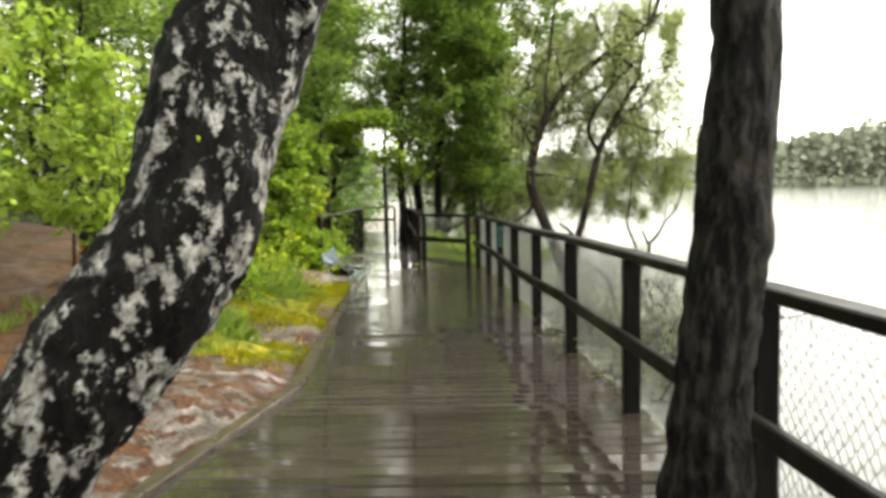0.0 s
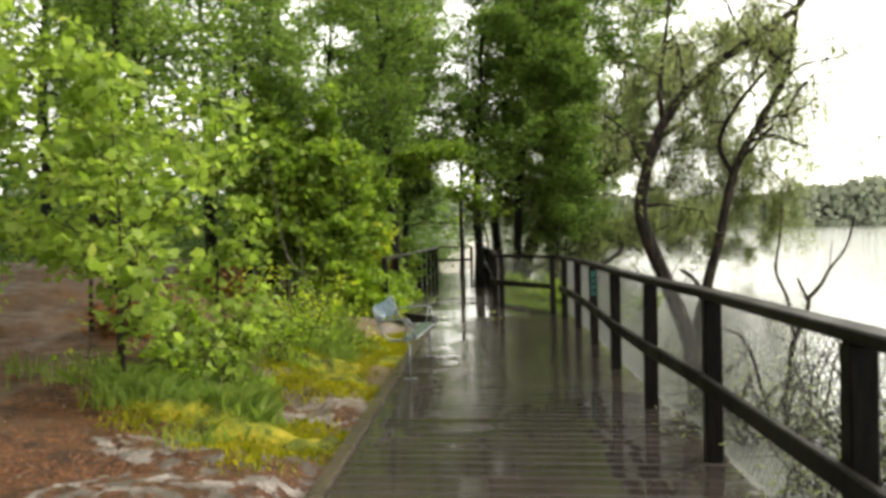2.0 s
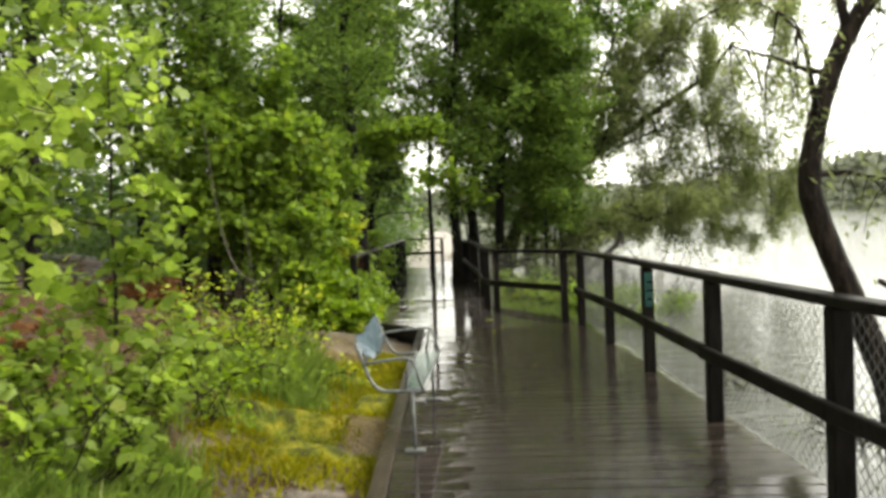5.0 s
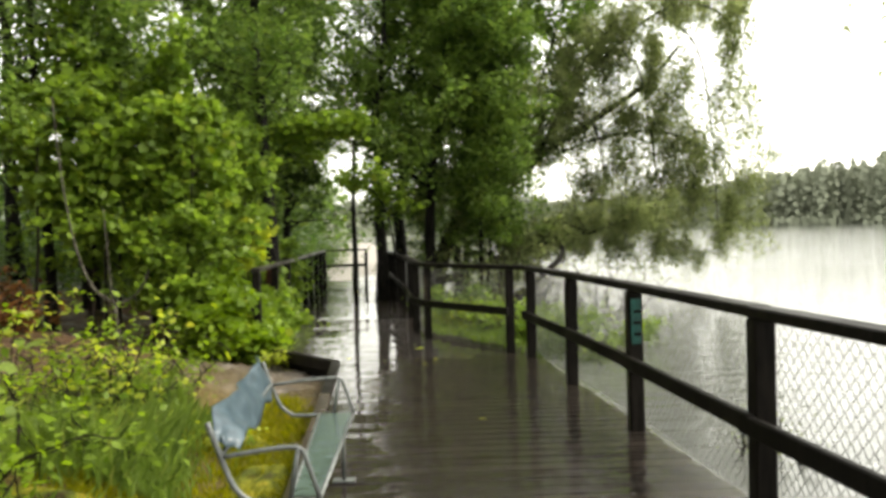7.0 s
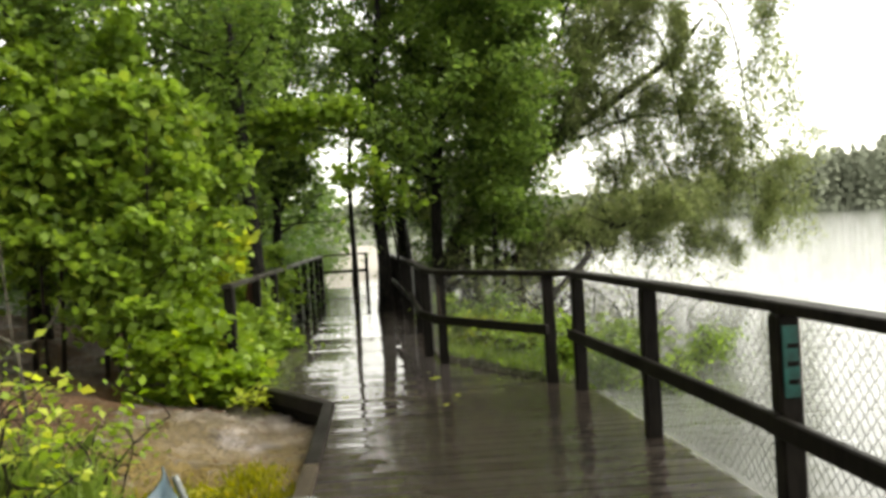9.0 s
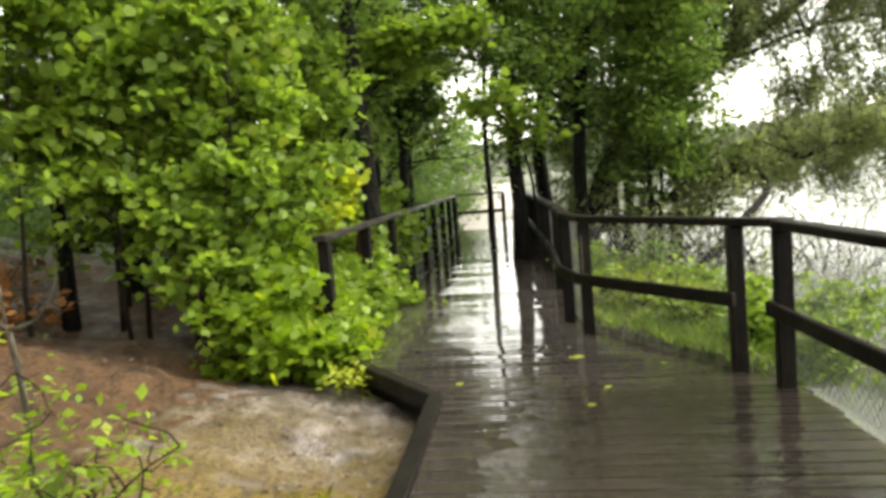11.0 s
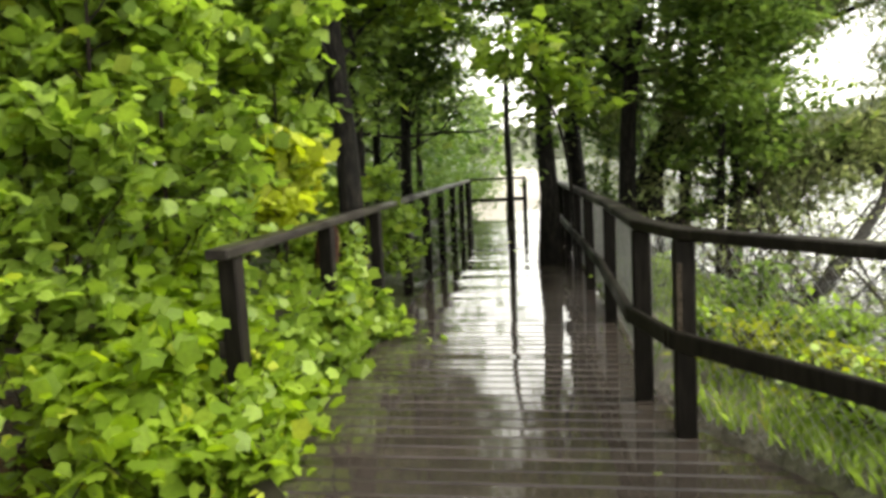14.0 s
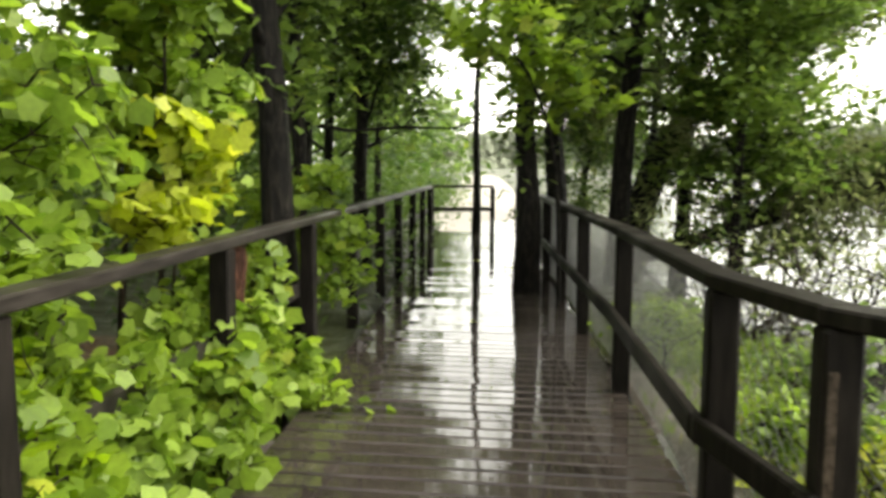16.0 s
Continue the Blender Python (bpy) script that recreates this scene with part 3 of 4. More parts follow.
def tree(name, label, base, height, radius, lean=(0, 0), limbs=14, reach=1.8, low=0.3, leaves=9000, size=0.09, leaf=None, bark=None, seed=1, spread=0.16, template=None, hang=False, stems=None, side=None, group="", wander=0.05, category="tree", flat=1.15, rad=0.3, sides=8, relief=0.0, cut_back=True):
    rng = np.random.default_rng(seed)
    root = thing(name, base, label, category, group)
    base = np.array(base, float)
    s = Soup()
    if stems is None:
        n = 9
        pts = [base + np.array((0, 0, -0.25))]
        w = np.zeros(2)
        for i in range(1, n + 1):
            w = w + rng.normal(size=2) * wander * height / n
            u = i / n
            pts.append(base + np.array((lean[0] * u * u + w[0], lean[1] * u * u + w[1], height * u)))
        radii = [radius * (1.25 if i == 0 else 1 - 0.85 * i / n) for i in range(n + 1)]
        stems = [(pts, radii)]
    for pts, radii, *_ in stems:
        s.tube(pts, radii, sides, 0.0 if relief else 0.06, rng, relief=relief)
    spots = crown_on(s, stems, rng, limbs, reach, low, leaves, spread, side=side, hang=hang, rad=rad)
    # boughs over the bridge are cut back, so a strip of sky stays open along it
    if cut_back:
        sy, sz = spots[:, 1], spots[:, 2]
        off = np.abs(spots[:, 0] + 2.1 + 0.055 * (sy - 20))
        half = 0.32 + 0.05 * np.maximum(0, sy - 20) + 0.15 * np.sin(sy * 1.7 + sz * 1.3)
        high = (sz > 2.3 + 0.08 * (sy - 20)) & (rng.uniform(size=len(spots)) < np.where(sz > 3.7 + 0.06 * (sy - 20), 0.88, 0.4))
        spots = spots[(sy < 18.8) | (sy > 48) | (off > half) | high]
    child("trunk", s.mesh("trunk", bark or M_BARK), root)
    template = LEAF_OVAL if template is None else template
    co = leaves_at(spots, size, template, rng, flat, 1.6 if hang else 0.2)
    child("crown", mesh_arrays("crown", co, len(template), leaf or M_LEAF), root)
    return root


def log_path(pts, n=4):
    """A smooth run of points through the given ones."""
    p = [Vector(q) for q in pts]
    p = [p[0] * 2 - p[1]] + p + [p[-1] * 2 - p[-2]]
    out = []
    for i in range(1, len(p) - 2):
        for k in range(n):
            u = k / n
            a, b, c, d = p[i - 1], p[i], p[i + 1], p[i + 2]
            out.append(0.5 * ((2 * b) + (c - a) * u + (2 * a - 5 * b + 4 * c - d) * u * u + (3 * b - a - 3 * c + d) * u ** 3))
    out.append(p[-2])
    return [np.array(q) for q in out]


# leaning lichen-covered trunk at the start
lich = log_path([(-1.45, 0.55, -0.3), (-1.15, 0.58, 0.25), (-0.75, 0.6, 0.78), (-0.54, 0.66, 1.06), (-0.36, 0.72, 1.35), (-0.29, 0.8, 1.66), (-0.19, 0.95, 2.05), (-0.12, 1.2, 2.9), (-0.1, 1.5, 4.5), (-0.2, 1.9, 6.5)], 14)
birch = tree("birch_tree", "leaning old birch, black bark blotched with pale lichen", (-1.3, 0.55, 0.0), 6, 0.17, stems=[(lich, np.interp([p[2] for p in lich], [-0.3, 0.3, 0.8, 1.3, 2.0, 2.3, 3.0, 6.5], [0.24, 0.2, 0.18, 0.18, 0.2, 0.19, 0.15, 0.09]))], bark=M_LICHEN, low=0.7, limbs=10, leaves=4000, reach=1.6, seed=11, sides=48, relief=0.15)
kn = Soup()
kq = look((-0.055, 0.775, 1.92), (0.25, -0.4, 1.8)).to_3x3()
ring = [Vector((-0.055, 0.775, 1.92)) + kq @ Vector((0.046 * math.cos(a * math.pi / 10), 0.056 * math.sin(a * math.pi / 10), 0)) for a in range(21)]
kn.tube(ring, [0.016] * 21, 9, caps=False, relief=0.15)
child("knot", kn.mesh("knot", M_LICHEN), birch, "grey ring of bark round a lost limb")
sp_rng = np.random.default_rng(8)
child("sprout", mesh_arrays("sprout", leaves_at(np.array([(-0.25, 0.53, 1.57)]), 0.03, LEAF_OVAL, sp_rng, 0.3), 4, M_LEAF_YELLOW), birch, "tiny pale green leaf on the trunk")
rt = log_path([(1.12, 1.1, -0.6), (1.15, 1.13, 0.2), (1.18, 1.15, 0.57), (1.21, 1.15, 0.94), (1.27, 1.15, 1.48), (1.3, 1.16, 2.01), (1.34, 1.2, 3.5), (1.4, 1.2, 7.0)], 16)
tree("alder_tree", "straight dark trunk with ridged bark beside the railing", (1.15, 1.12, 0.0), 7, 0.14, stems=[(rt, np.linspace(0.15, 0.09, len(rt)))], bark=M_BARK_RIDGED, low=0.75, limbs=8, leaves=3000, reach=1.5, seed=12, sides=56, relief=0.19)

# bent bare willow behind the railing
st1 = log_path([(1.62, 7.4, -0.5), (1.58, 7.4, 0.3), (1.48, 7.4, 0.7), (1.23, 7.4, 1.35), (1.18, 7.4, 1.7), (1.36, 7.4, 2.3), (1.75, 7.45, 2.75), (2.25, 7.5, 3.08), (2.6, 7.6, 3.4), (2.8, 7.8, 4.3)])
st2 = log_path([(1.57, 7.4, 0.3), (1.65, 7.4, 0.75), (1.8, 7.42, 1.3), (1.95, 7.45, 1.9), (2.2, 7.45, 2.37), (2.37, 7.45, 2.68), (2.45, 7.5, 3.0), (2.6, 7.6, 3.8)])
st3 = log_path([(1.38, 7.4, 2.32), (1.35, 7.42, 2.55), (1.4, 7.5, 2.9), (1.5, 7.6, 3.6)])
st4 = log_path([(1.94, 7.45, 1.87), (1.82, 7.4, 2.1), (1.9, 7.35, 2.35), (2.15, 7.3, 2.67), (2.4, 7.3, 2.9)])
st5 = log_path([(2.08, 7.45, 2.14), (2.27, 7.5, 2.19), (2.5, 7.5, 2.1), (2.68, 7.5, 2.08)])
st6 = log_path([(2.37, 7.45, 2.66), (2.52, 7.45, 2.76), (2.8, 7.45, 2.81), (3.1, 7.5, 2.93)])
st7 = log_path([(1.66, 7.4, 0.9), (1.58, 7.38, 1.02), (1.48, 7.36, 1.09)])
tree("willow_tree", "crooked two-stemmed willow leaning over the lake", (1.6, 7.4, -0.45), 5, 0.07, stems=[(st1, np.linspace(0.078, 0.022, len(st1))), (st2, np.linspace(0.052, 0.013, len(st2))), (st3, np.linspace(0.03, 0.01, len(st3)), 6), (st4, np.linspace(0.024, 0.008, len(st4)), 6), (st5, np.linspace(0.016, 0.006, len(st5)), 2), (st6, np.linspace(0.014, 0.005, len(st6)), 0), (st7, np.linspace(0.02, 0.014, len(st7)), 0)], leaf=M_LEAF_WILLOW, bark=M_BARK_RED, low=0.42, limbs=12, leaves=8500, reach=0.95, size=0.06, template=LEAF_NARROW, seed=13, hang=True)

# trees along the bridge, lake side
tree("maple_tree", "dark-trunked maple at the bridge edge", (-1.42, 23.0, -0.1), 9, 0.15, (0.6, 0.4), 28, 2.1, 0.34, 14000, 0.12, M_LEAF, seed=21, group="trees by the bridge", spread=0.16)
tree("maple_tree", "slim dark maple behind the railing", (-0.9, 26.0, -0.3), 10, 0.18, (0.7, 0.2), 32, 2.6, 0.27, 14500, 0.14, M_LEAF, seed=22, wander=0.08, group="trees by the bridge", spread=0.17)
tree("maple_tree", "slim dark maple behind the railing", (-0.38, 23.6, -0.3), 9.5, 0.14, (0.7, 0.2), 34, 2.6, 0.27, 15000, 0.14, M_LEAF, seed=23, wander=0.08, group="trees by the bridge", spread=0.17)
tree("maple_tree", "full green maple over the shore", (0.5, 24.6, -0.3), 9.5, 0.11, (1.8, 0.0), 38, 2.6, 0.3, 17500, 0.13, M_LEAF, seed=24, group="trees by the bridge", spread=0.17)
tree("maple_tree", "bushy maple leaning over the shore", (1.7, 26.5, -0.4), 9.8, 0.09, (2.4, 0.0), 38, 2.6, 0.34, 17500, 0.14, M_LEAF, seed=31, group="trees by the bridge", spread=0.17)
tree("maple_tree", "leafy maple hanging over the willow limb", (0.75, 22.6, -0.2), 6.5, 0.06, (0.5, 0.0), 34, 1.6, 0.2, 14000, 0.12, M_LEAF, seed=32, group="trees by the bridge", spread=0.15)
tree("maple_tree", "bushy maple with low boughs over the shore", (1.0, 23.2, -0.2), 3.7, 0.05, (0.3, 0.0), 26, 1.3, 0.1, 6800, 0.12, M_LEAF, seed=35, group="trees by the bridge", spread=0.15)
tree("maple_tree", "low bushy maple on the shore", (-0.5, 29.0, -0.3), 3.6, 0.04, (0.3, 0.0), 20, 1.4, 0.08, 6000, 0.12, M_LEAF_DARK, seed=33, group="trees by the bridge", spread=0.15)
tree("maple_tree", "light-leaved maple past the bridge", (-0.5, 30.5, -0.1), 9, 0.08, (0.2, 0.2), 26, 2.5, 0.3, 14000, 0.14, M_LEAF, seed=27, group="trees by the bridge", spread=0.17)
tree("maple_tree", "leafy maple behind the bridge trees", (0.6, 29.0, -0.1), 10, 0.09, (0.2, 0.0), 30, 2.5, 0.15, 15000, 0.15, M_LEAF, seed=34, group="trees by the bridge", spread=0.18)
tree("maple_tree", "light-leaved maple past the bridge", (-5.0, 31.8, 0.0), 9.5, 0.09, (0.9, 0.2), 28, 2.7, 0.24, 14000, 0.14, M_LEAF, seed=28, group="trees by the bridge", spread=0.17)
tree("maple_tree", "tall maple closing the view past the bridge", (0.9, 38.0, 0.0), 14, 0.12, (0.3, 0.2), 26, 3.0, 0.34, 12000, 0.17, M_LEAF_DARK, seed=29, group="trees by the bridge", spread=0.2)
tree("maple_tree", "tall maple closing the view past the bridge", (-8.2, 42.0, 0.2), 15, 0.12, (0.2, 0.2), 26, 3.0, 0.32, 12000, 0.17, M_LEAF_DARK, seed=30, group="trees by the bridge", spread=0.2)
for i, (x, y, h) in enumerate([(-9.5, 74.0, 5.0), (2.2, 70.0, 5.0), (-10.5, 60.0, 6.0), (4.0, 58.0, 5.0)]):
    tree("maple_tree", "low broad maple on the meadow past the bridge", (x, y, hill(x, y)), h, 0.07, (0.2, 0.0), 22, 2.8, 0.06, 6000, 0.2, M_LEAF, seed=150 + i, group="trees past the bridge", spread=0.25)
tree("rowan_tree", "thin straight trunk at the end of the bridge", (-2.72, 31.2, -0.1), 10, 0.1, (0.2, 0.2), 9, 1.1, 0.5, 1300, 0.11, M_LEAF, seed=25, group="trees by the bridge")
wl1 = log_path([(-0.3, 24.0, -0.4), (-0.1, 24.2, 0.6), (0.35, 24.6, 1.7), (1.25, 25.2, 2.6), (2.75, 26.0, 3.5), (4.3, 26.4, 4.5), (5.8, 26.6, 5.5), (6.6, 26.6, 6.4)])
wl2 = log_path([(-0.3, 24.0, 0.3), (0.2, 23.5, 0.45), (1.0, 23.4, 0.76), (1.9, 23.3, 1.05), (2.6, 22.9, 1.3), (3.6, 22.8, 1.5), (4.8, 22.9, 2.0)])
wl5 = log_path([(2.3, 25.6, 3.0), (3.2, 25.4, 4.6), (4.4, 25.2, 6.0), (5.6, 25.0, 6.9), (6.8, 24.9, 7.0), (7.6, 24.8, 6.2)])
wl6 = log_path([(3.1, 26.0, 3.5), (4.4, 25.6, 3.9), (5.8, 25.2, 3.9), (7.0, 25.0, 3.3), (7.8, 24.9, 2.4)])
wl7 = log_path([(4.4, 25.2, 6.0), (5.0, 25.0, 5.6), (5.3, 24.9, 4.0), (5.4, 24.8, 2.0), (5.4, 24.8, 0.7)])
wl8 = log_path([(3.2, 25.4, 4.6), (3.9, 25.2, 4.2), (4.2, 25.1, 2.6), (4.2, 25.0, 0.9)])
wl9 = log_path([(5.6, 25.0, 6.9), (6.5, 24.9, 6.0), (6.8, 24.8, 4.0), (6.9, 24.8, 2.0), (6.9, 24.8, 0.7)])
wl4 = log_path([(2.6, 22.9, 1.28), (2.4, 21.6, 0.95), (1.72, 20.3, 0.55), (1.2, 19.5, 0.25), (0.9, 19.2, 0.02), (0.75, 19.1, -0.25)])
wl3 = log_path([(1.6, 25.2, 2.6), (2.4, 25.0, 4.0), (3.4, 24.8, 5.4), (4.4, 24.6, 6.6)])
tree("weeping_willow", "old willow leaning far out over the lake with drooping sprays", (-0.2, 24.0, -0.35), 6, 0.14, stems=[(wl1, np.linspace(0.23, 0.04, len(wl1))), (wl2, np.linspace(0.11, 0.035, len(wl2)), 26), (wl3, np.linspace(0.08, 0.02, len(wl3))), (wl4, np.linspace(0.05, 0.07, len(wl4)), 0), (wl5, np.linspace(0.08, 0.015, len(wl5)), 26), (wl6, np.linspace(0.05, 0.012, len(wl6)), 14), (wl7, np.linspace(0.03, 0.006, len(wl7)), 26), (wl8, np.linspace(0.03, 0.006, len(wl8)), 28), (wl9, np.linspace(0.03, 0.006, len(wl9)), 24)], leaf=M_LEAF_WILLOW, low=0.3, limbs=20, leaves=86000, reach=2.0, size=0.15, template=LEAF_NARROW, seed=26, hang=True, spread=0.2)

# wood on the landward side
WOOD = [(-3.14, 19.7, 8.5, 0.14), (-3.6, 21.6, 8.5, 0.08), (-5.8, 18.0, 9.5, 0.13), (-5.8, 16.6, 8, 0.08), (-6.5, 13.2, 8.5, 0.1), (-5.6, 11.0, 7.5, 0.08),
        (-8.4, 9.6, 9, 0.15), (-7.6, 6.0, 8.5, 0.12), (-8.5, 15.5, 10, 0.17), (-5.8, 24.0, 9.5, 0.12), (-5.0, 27.4, 9.5, 0.1), (-7.2, 33.5, 9, 0.12), (-8.5, 21.0, 10.5, 0.15),
        (-8.8, 27.5, 10.5, 0.15), (-12.5, 12.0, 11, 0.18), (-12.5, 20.0, 11.5, 0.18), (-10.0, 3.0, 10, 0.16), (-7.4, 39.0, 10, 0.14), (-11.0, 34.0, 11, 0.16),
        (-11.5, 7.5, 10, 0.14), (-3.9, 25.5, 10.5, 0.11), (-15.0, 27.0, 12, 0.17), (-15.0, 16.0, 12, 0.17)]
for i, (x, y, h, r) in enumerate(WOOD):
    lf = M_LEAF_DARK if i in (8, 12, 14, 20) else M_LEAF
    tree("maple_tree", "leafy green maple in the wood beside the boardwalk", (x, y, hill(x, y)), h, r, (0.3 * (i % 3 - 1), 0.2), 28, 2.7, 0.26 if y < 20 else 0.14, 7600 if y < 20 else 10500, 0.125 if y < 20 else 0.15, lf, seed=40 + i, group="trees of the wood", spread=0.17)

arch = log_path([(-4.1, 20.2, hill(-4.1, 20.2) - 0.2), (-4.0, 20.2, 1.2), (-3.7, 20.2, 2.2), (-3.1, 20.2, 2.9), (-2.5, 20.2, 3.3), (-1.9, 20.2, 3.45)])
tree("maple_tree", "slender maple arching over the start of the bridge", (-4.1, 20.2, hill(-4.1, 20.2)), 6.0, 0.06, stems=[(arch, np.linspace(0.036, 0.01, len(arch)))], limbs=16, reach=0.85, low=0.6, leaves=1700, size=0.12, leaf=M_LEAF_FRESH, seed=160, group="trees of the wood", spread=0.13, template=LEAF_MAPLE, cut_back=False)
bough = log_path([(-1.05, 22.2, hill(-1.05, 22.2) - 0.2), (-1.08, 22.1, 1.0), (-1.18, 21.8, 1.75), (-1.38, 21.3, 2.25), (-1.6, 20.8, 2.5)])
tree("maple_tree", "thin young maple with light leaves over the railing", (-1.05, 22.2, hill(-1.05, 22.2)), 3.0, 0.03, stems=[(bough, np.linspace(0.03, 0.008, len(bough)))], limbs=11, reach=0.95, low=0.5, leaves=620, size=0.12, leaf=M_LEAF_FRESH, seed=161, group="trees by the bridge", spread=0.14, template=LEAF_MAPLE, cut_back=False)

# young light-green maples on the bank
YOUNG = [(-3.3, 7.1, 2.6, 1.1, 1300), (-3.15, 8.75, 2.7, 0.65, 900), (-4.3, 5.4, 3.0, 1.1, 1300), (-3.9, 8.1, 2.9, 1.0, 1200), (-5.0, 7.0, 3.4, 1.2, 1300), (-5.4, 3.6, 3.2, 1.1, 1200),
         (-5.0, 9.4, 3.4, 1.1, 1300), (-6.1, 9.0, 3.6, 1.2, 1300), (-2.9, 8.5, 0.45, 0.45, 280), (-3.3, 8.2, 0.5, 0.5, 380), (-3.0, 9.3, 0.4, 0.4, 260), (-2.7, 7.7, 0.35, 0.35, 180)]
for i, (x, y, h, r_, n_) in enumerate(YOUNG):
    tree("maple_sapling", "young maple with fresh light green leaves", (x, y, hill(x, y)), h, 0.008 + 0.005 * h, (0.15 * (i % 3 - 1), 0.1), 13, r_, 0.14, n_, 0.095, M_LEAF_PALE, M_BARK_RED, 70 + i, 0.1, group="young maples on the bank", category="sapling", template=LEAF_MAPLE, flat=0.75)
BUSHY = [(-3.25, 15.45, 0.75, 0.72, 1000), (-3.7, 15.9, 1.7, 0.8, 1000), (-3.1, 16.9, 0.6, 0.5, 700), (-3.8, 17.2, 1.9, 0.8, 1100), (-4.3, 16.4, 3.0, 1.0, 1400), (-3.2, 18.5, 0.8, 0.45, 600), (-3.3, 20.4, 1.5, 0.6, 1000), (-3.95, 15.9, 1.6, 0.7, 900),
         (-2.95, 15.35, 0.4, 0.6, 850), (-3.05, 16.4, 0.4, 0.5, 600), (-3.0, 17.5, 0.55, 0.45, 600), (-4.6, 17.8, 2.8, 1.0, 1300), (-4.7, 16.2, 3.6, 1.1, 1700), (-5.2, 16.6, 4.2, 1.2, 1800), (-5.6, 17.4, 4.2, 1.2, 1700), (-3.9, 18.6, 3.2, 0.8, 1300), (-2.75, 17.3, 0.3, 0.35, 420), (-2.75, 18.4, 0.35, 0.35, 420), (-2.9, 15.95, 0.3, 0.5, 700), (-3.4, 16.3, 0.9, 0.6, 800), (-3.1, 16.75, 0.6, 0.55, 900), (-3.2, 16.1, 0.75, 0.55, 900), (-3.0, 18.0, 0.6, 0.4, 600), (-2.65, 15.45, 0.25, 0.4, 500), (-3.1, 16.05, 0.7, 0.45, 800), (-3.05, 16.9, 0.6, 0.45, 900), (-3.05, 17.6, 0.5, 0.4, 700),
         (-3.55, 16.7, 2.9, 0.85, 1100), (-4.0, 17.5, 3.4, 1.0, 1500), (-3.45, 18.3, 2.7, 0.75, 900), (-3.7, 16.2, 3.3, 0.9, 1200), (-4.4, 16.9, 3.8, 1.1, 1600), (-4.75, 16.0, 2.6, 0.9, 1300), (-5.5, 15.6, 3.2, 1.0, 1300)]
for i, (x, y, h, r_, n_) in enumerate(BUSHY):
    tree("maple_sapling", "bushy maple with bright wet leaves growing through the railing" if h < 1 else "slender maple with layered bright green leaves near the railing", (x, y, hill(x, y)), h, 0.012 + 0.004 * h, (0.12, 0.0), 15, r_, 0.06 if h < 1 else 0.45 if y < 15.3 or i > 27 else 0.2, int(n_ * 1.15), 0.1 if i < 28 else 0.125, M_LEAF_LIGHT if h < 1 and y < 16.6 else M_LEAF_FRESH, M_BARK_RED, 90 + i, 0.07, group="maples at the bridge", category="sapling", template=LEAF_MAPLE, flat=0.7)
tree("maple_sapling", "small maple turning yellow beside the railing", (-3.4, 18.3, -0.1), 1.75, 0.016, (0.1, 0.0), 9, 0.6, 0.55, 380, 0.13, M_LEAF_YELLOW, M_BARK_RED, 98, 0.1, category="sapling", template=LEAF_MAPLE, flat=0.75)
SHORE = [(0.1, 16.9, 0.3, 0.4, M_LEAF_OLIVE, 300), (0.55, 17.4, 0.35, 0.5, M_LEAF_FRESH, 600), (0.3, 18.3, 0.4, 0.5, M_LEAF, 600), (0.3, 15.85, 0.25, 0.35, M_LEAF_FRESH, 300), (0.75, 15.3, 0.22, 0.35, M_LEAF_FRESH, 380),
         (1.15, 14.75, 0.22, 0.35, M_LEAF_FRESH, 380), (-0.2, 17.6, 0.3, 0.3, M_LEAF_FRESH, 320), (-0.35, 19.6, 0.4, 0.4, M_LEAF_FRESH, 450), (1.5, 14.3, 0.2, 0.3, M_LEAF_FRESH, 260),
         (0.9, 16.2, 0.3, 0.5, M_LEAF_FRESH, 700), (1.5, 15.6, 0.3, 0.5, M_LEAF_FRESH, 700), (0.5, 16.5, 0.25, 0.4, M_LEAF_OLIVE, 450), (2.1, 15.2, 0.3, 0.5, M_LEAF_FRESH, 600)]
for i, (x, y, h, r_, lf, n_) in enumerate(SHORE):
    tree("shrub", "low yellow-green plant on the wet shore" if lf is M_LEAF_OLIVE else "low leafy shrub on the wet shore", (x, y, hill(x, y)), h, 0.01, (0.08, 0), 10, r_, 0.05, int(n_ * 1.3), 0.075, lf, M_BARK_RED, 120 + i, 0.08, group="shrubs on the shore", category="shrub")
tree("shrub", "small bright yellow-green plant beside the kerb", (-2.38, 14.95, hill(-2.38, 14.95)), 0.16, 0.006, (0.02, 0), 8, 0.26, 0.05, 220, 0.06, M_LEAF_YELLOW, M_BARK_RED, 140, 0.04, category="shrub")


def stump(x, y, h, r):
    root = thing("tree_stump", (x, y, hill(x, y)), "broken reddish-brown stump beside the railing", "stump")
    st = Soup()
    z = hill(x, y) - 0.1
    pts = [(x + 0.02 * math.sin(k), y, z + (h + 0.1) * k / 8) for k in range(9)]
    st.tube(pts, [r * (1.35, 1.1, 1.0, 0.98, 0.97, 0.95, 0.95, 0.9, 0.7)[k] for k in range(9)], 18, relief=0.2)
    child("trunk", st.mesh("trunk", M_STUMP), root)


stump(-2.98, 18.15, 1.05, 0.095)


